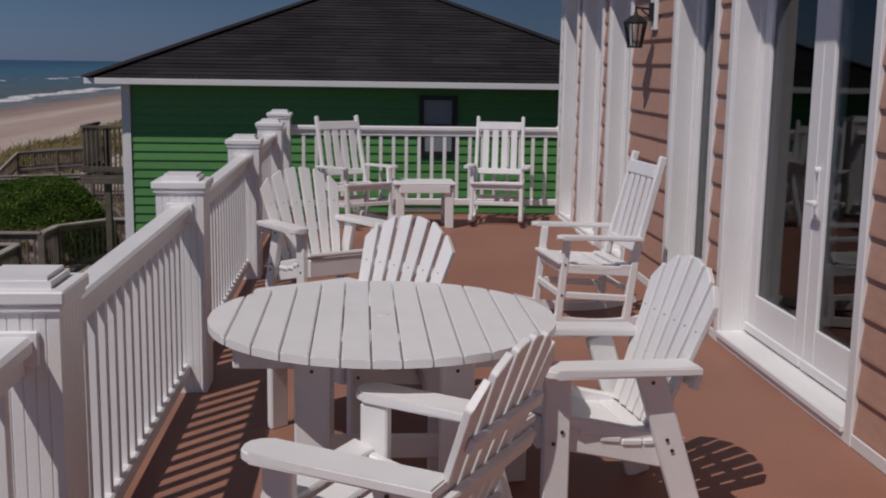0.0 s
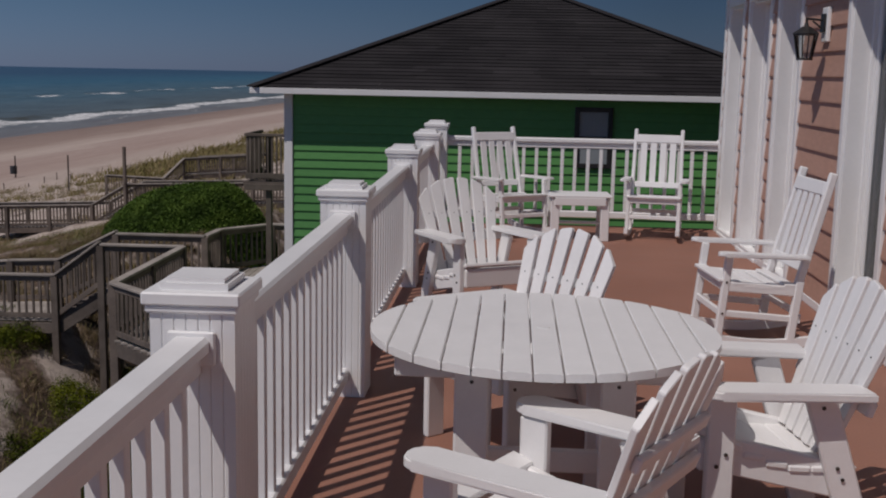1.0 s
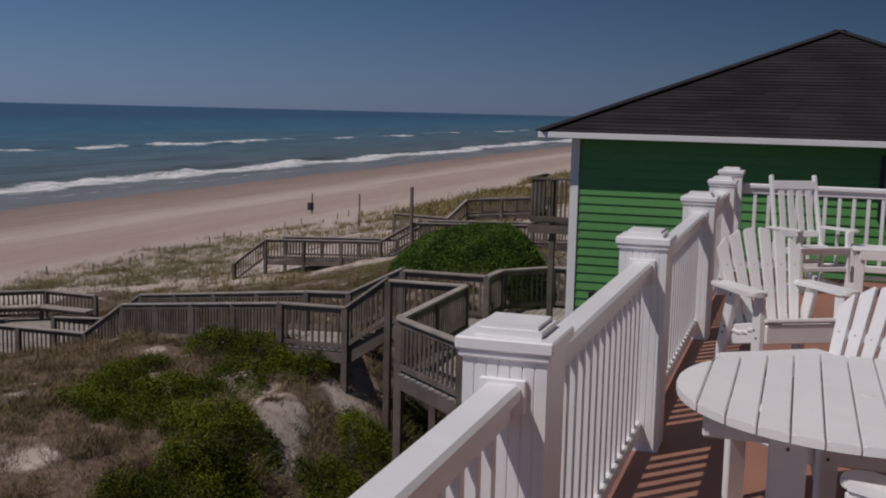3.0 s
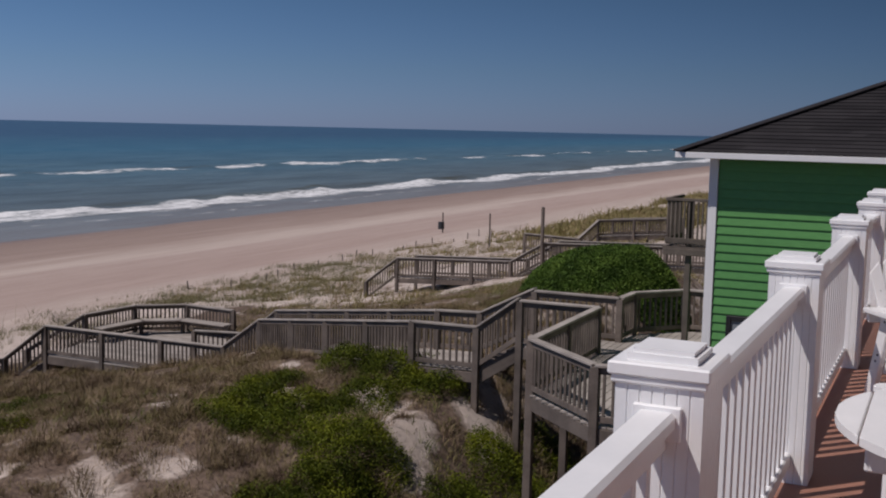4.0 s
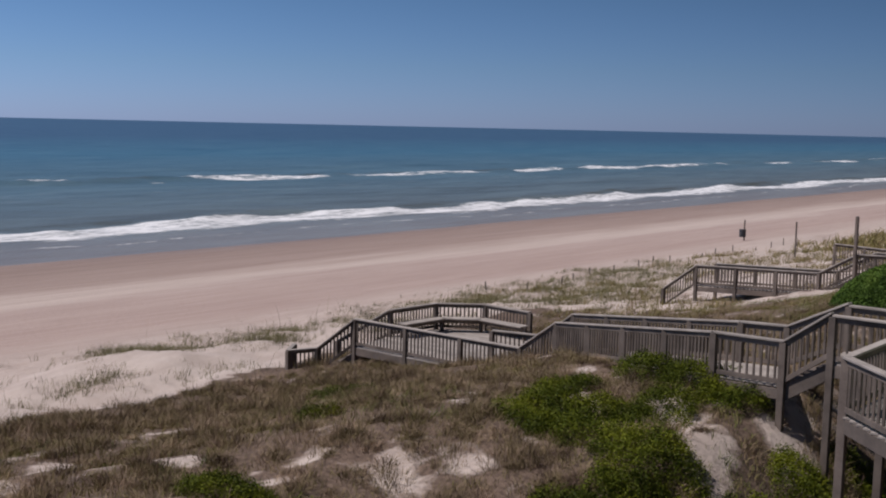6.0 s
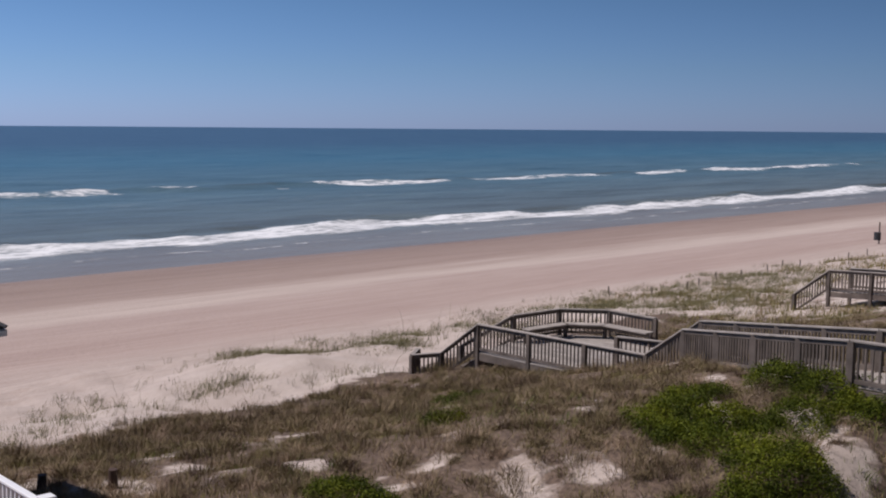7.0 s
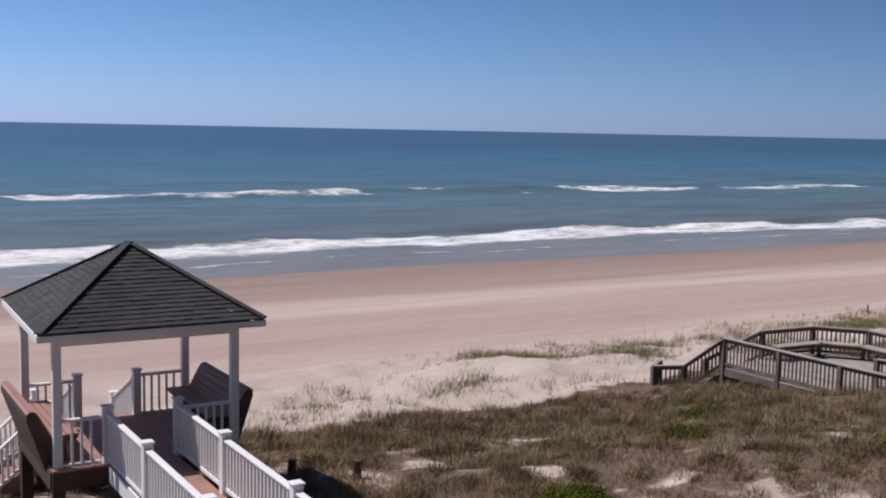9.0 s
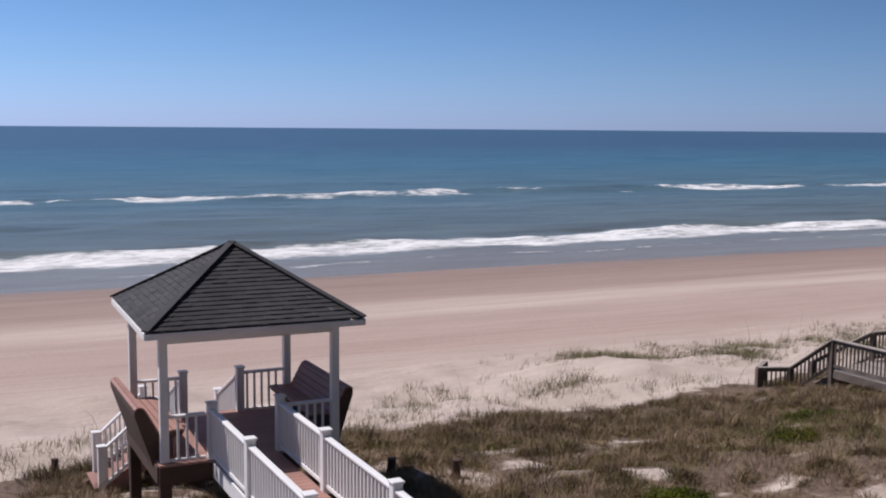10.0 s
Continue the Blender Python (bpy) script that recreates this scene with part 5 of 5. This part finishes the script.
def shrub(x, y, rx, ry, hgt, turn=0.0, n=0, name="shrub", label="low spreading yellow-green shrub on the dune", down=0.02):
    """A low mat of leafy shoots with a ragged, lobed outline."""
    n = n or int(30000 * rx * ry)
    c, q = math.cos(radians(turn)), math.sin(radians(turn))
    shoots = n // 16
    a, r = rng.uniform(0, 2 * np.pi, shoots), np.sqrt(rng.uniform(0, 1, shoots))
    u, v = rx * r * np.cos(a) * 1.25, ry * r * np.sin(a) * 1.25
    px, py = x + u * c - v * q, y + u * q + v * c
    rim = np.hypot(u / rx, v / ry) + 0.30 * wave_field(px * 7, py * 7, 81) + 0.16 * wave_field(px * 17, py * 17, 82)
    ok = rim < 1
    px, py, rim = px[ok], py[ok], np.clip(rim[ok], 0, 1)
    lump = np.clip(0.66 + 0.55 * wave_field(px * 5, py * 5, 83) + 0.34 * wave_field(px * 13, py * 13, 84), 0.08, 1.6)
    top = ground_z(px, py) + hgt * lump * (1 - rim ** 3) ** 0.6 + 0.04
    m = len(px)
    # each shoot is a small upright spray of leaves
    sx = np.repeat(px, 16) + rng.normal(0, 0.055, m * 16)
    sy = np.repeat(py, 16) + rng.normal(0, 0.055, m * 16)
    sz = np.repeat(top, 16) + rng.normal(down, 0.05, m * 16) - np.abs(rng.normal(0, 0.09, m * 16))
    t = thing(name, label, "shrub", None, "dune shrubs")
    leaves("foliage", SHRUB, np.stack([sx, sy, np.maximum(sz, ground_z(sx, sy))], 1), 0.022, t)
    for k in range(max(4, int(rx * ry * 5))):
        bm = bmesh.new()
        a, r = rng.uniform(0, 2 * np.pi), rng.uniform(0, 0.7)
        qx, qy = x + rx * r * math.cos(a), y + ry * r * math.sin(a)
        g = float(ground_z(qx, qy))
        beam(bm, (qx, qy, g - 0.1), (qx + rng.uniform(-0.2, 0.2), qy + rng.uniform(-0.2, 0.2), g + hgt * 0.55), 0.03, 0.03, 0.008)
        part("stem", bm, DARKWOOD, t)


for s in ((-11.7, 17.2, 1.35, 1.15, 0.42, 60), (-10.6, 16.7, 1.2, 1.1, 0.45, 30), (-10.2, 17.8, 0.8, 0.8, 0.42, 0), (-9.1, 15.6, 0.95, 0.85, 0.42, -40), (-8.6, 14.3, 1.0, 0.9, 0.40, 0), (-9.6, 13.9, 0.6, 0.5, 0.3, 0),
          (-11.3, 20.4, 1.3, 0.8, 0.55, 10), (-10.2, 20.0, 0.95, 0.9, 0.5, 0), (-12.9, 18.9, 0.9, 0.5, 0.3, 30), (-9.4, 19.4, 0.6, 0.7, 0.36, 20), (-7.3, 20.3, 0.6, 0.7, 0.4, 0), (-7.3, 18.4, 0.8, 0.9, 0.4, 0), (-7.2, 16.6, 0.7, 0.8, 0.4, 0),
          (-13.9, 10.9, 0.9, 0.5, 0.30, 20), (-12.6, 11.6, 0.55, 0.4, 0.26, 0), (-19.6, 18.9, 0.85, 0.6, 0.36, 30), (-16.6, 15.4, 0.6, 0.35, 0.18, 20)):
    shrub(*s)


def thicket(x, y, west, east, ry, top, n):
    """One broad dome of foliage, clipped smooth by the wind, down to the ground on all sides."""
    a, r = rng.uniform(0, 2 * np.pi, n), rng.uniform(0, 1, n) ** 0.45
    c = np.cos(a)
    px, py = x + np.where(c < 0, west, east) * r * c, y + ry * r * np.sin(a)
    g = ground_z(px, py)
    lump = 0.12 * wave_field(px * 5, py * 5, 71) + 0.06 * wave_field(px * 13, py * 13, 72)
    roof = g + np.maximum(top - g, 0.2) * (1 - r ** 2.2) ** 0.8 + lump * (1 - 0.6 * r)
    deep = np.where(rng.uniform(0, 1, n) < 0.6, rng.uniform(0, 0.12, n), rng.uniform(0, 0.9, n) * np.maximum(roof - g, 0.1))
    pts = np.stack([px, py, np.maximum(roof - deep, g)], 1) + rng.normal(0, 0.03, (n, 3))
    t = thing("thicket", "broad wind-clipped green thicket on the dune", "shrub", None, "dune shrubs")
    leaves("foliage", THICKET, pts, 0.034, t)
    for k in range(14):
        bm = bmesh.new()
        qx, qy = x + rng.uniform(-0.6, 0.6) * west, y + rng.uniform(-0.6, 0.6) * ry
        h0 = float(ground_z(qx, qy))
        beam(bm, (qx, qy, h0 - 0.1), (qx + rng.uniform(-0.3, 0.3), qy, h0 + 0.9), 0.05, 0.05, 0.01)
        part("stem", bm, DARKWOOD, t)


thicket(-9.35, 33.0, 3.3, 2.3, 2.3, -1.85, 200000)


def tufts(n, box, per, hgt, wid, keep, material, name, label, spread_=0.10, wind=0.12):
    x = rng.uniform(box[0], box[1], n)
    y = rng.uniform(box[2], box[3], n)
    k = keep(x, y)
    x, y = x[k], y[k]
    m = len(x)
    bx = np.repeat(x, per) + rng.normal(0, spread_, m * per)
    by = np.repeat(y, per) + rng.normal(0, spread_, m * per)
    tall = np.repeat(rng.uniform(0.5, 1.2, m), per) * rng.uniform(0.5, 1.2, m * per) * hgt
    root = np.stack([bx, by, ground_z(bx, by) - 0.03], 1)
    lean = rng.normal(0, 0.5, (m * per, 2)) * tall[:, None] + np.array([wind, wind * 0.8]) * tall[:, None]
    blades(name, material, root, tall, lean, rng.uniform(0.6, 1.4, m * per) * wid, label, "grass")


def chance(p):
    return rng.uniform(0, 1, len(p)) < p


def lobes(x, y, spots):
    """Soft union of elliptic patches: x, y, half-lengths, weight."""
    f = np.zeros(len(x))
    for sx, sy, a, b, w in spots:
        f = np.maximum(f, w * np.exp(-((x - sx) / a) ** 2 - ((y - sy) / b) ** 2))
    return f


def on_dune(x, y):
    return chance(np.clip(plant_cover(x, y) * 1.3 - 0.35, 0.02, 1) * np.clip(0.6 + 0.8 * wave_field(x * 5, y * 5, 37), 0.1, 1))


OAT_SPOTS = [(-32.6, 23.8, 1.5, 3.0, 1.0), (-31.0, 26.5, 1.2, 2.0, 0.7), (-28.6, 17.6, 1.1, 1.6, 0.6), (-29.5, 14.2, 1.6, 1.5, 0.34), (-27.0, 11.0, 1.4, 2.0, 0.3), (-26.0, 8.0, 1.2, 1.6, 0.34), (-25.0, 4.0, 1.6, 2.0, 0.4), (-27.5, 3.0, 1.5, 3.0, 0.3),
             (-27.0, 21.5, 1.0, 1.6, 0.3), (-33.0, 31.0, 1.2, 4.0, 0.8), (-29.5, 32.5, 2.0, 3.0, 0.5), (-31.5, 40.0, 2.5, 5.0, 0.7), (-28.0, 44.0, 3.0, 6.0, 0.6), (-32.0, 52.0, 3.0, 7.0, 0.6)]


def oat_patch(x, y):
    return chance(lobes(x, y, OAT_SPOTS) * np.clip(0.75 + 0.7 * wave_field(x * 5, y * 4, 41), 0, 1.2))


def dry_scrub(n, per):
    """Low rounded mounds of thin dead stems that point every way."""
    x, y = rng.uniform(-25.5, -4, n), rng.uniform(2, 33, n)
    cov = plant_cover(x, y)
    ok = chance(np.clip(cov * 1.5 - 0.5, 0.07, 1) * np.clip((x + 26.5) / 1.5, 0, 1))
    x, y = x[ok], y[ok]
    m = len(x)
    crest = np.exp(-((x + 22.6 - 0.12 * (y - 12)) / 1.6) ** 2)
    r = np.repeat(rng.uniform(0.10, 0.50, m) * (1 + 0.4 * crest), per)
    a, u = rng.uniform(0, 2 * np.pi, m * per), np.sqrt(rng.uniform(0, 1, m * per))
    out = np.stack([np.cos(a), np.sin(a)], 1) * (u * r)[:, None]
    bx, by = np.repeat(x, per) + out[:, 0], np.repeat(y, per) + out[:, 1]
    tall = (0.06 + 0.72 * r * (1 - 0.75 * u * u)) * rng.uniform(0.45, 1.15, m * per)
    root = np.stack([bx, by, ground_z(bx, by) - 0.03], 1)
    lean = out * 0.3 + rng.normal(0, 0.13, (m * per, 2))
    blades("dry_scrub", SCRUB, root, tall, lean, rng.uniform(0.006, 0.013, m * per), "low mounds of dry brown dune scrub", "scrub")


GREEN_SPOTS = [(-17.0, 16.8, 2.2, 1.3, 0.9), (-19.5, 18.6, 1.6, 1.0, 0.8), (-14.5, 15.8, 1.5, 0.9, 0.5), (-15.4, 11.0, 1.6, 0.8, 0.4), (-20.0, 11.0, 1.5, 1.2, 0.35), (-7.6, 17.5, 1.2, 2.2, 0.5), (-14.0, 38.5, 4.0, 1.0, 0.7), (-12.8, 32.0, 1.2, 3.0, 0.8)]
dry_scrub(3000, 230)
tufts(56000, (-25.5, -3, 3, 44), 9, 0.19, 0.010, on_dune, GRASS, "dune_grass", "dry brown and olive dune grass and scrub", 0.09, 0.05)
tufts(38000, (-24, -5, 6, 42), 9, 0.18, 0.010, lambda x, y: chance(lobes(x, y, GREEN_SPOTS) * np.clip(plant_cover(x, y) + 0.2, 0, 1)), FRESH, "green_grass", "fresh green low grass between the dune scrub")
tufts(45000, (-36, -24, -6, 62), 8, 0.32, 0.011, oat_patch, OATS, "sea_oats", "sparse pale green sea oats on white sand")
tufts(900, (-36, -20, 4, 40), 2, 1.0, 0.010, lambda x, y: chance(lobes(x, y, OAT_SPOTS) * 0.8), OATS, "oat_stalks", "tall thin sea oat stalks", 0.2, 0.1)
tufts(9000, (-33, -5, 36, 78), 6, 0.36, 0.022, lambda x, y: wave_field(x * 1.6, y * 1.2, 51) > 0.0, GRASS, "far_dune_grass", "distant dune grass along the beach")
tufts(9000, (-30, -5, 70, 190), 8, 0.7, 0.07, lambda x, y: wave_field(x * 0.9, y * 0.5, 52) > -0.1, GRASS, "far_dune_scrub", "distant brown scrub on the far dunes", 0.5)
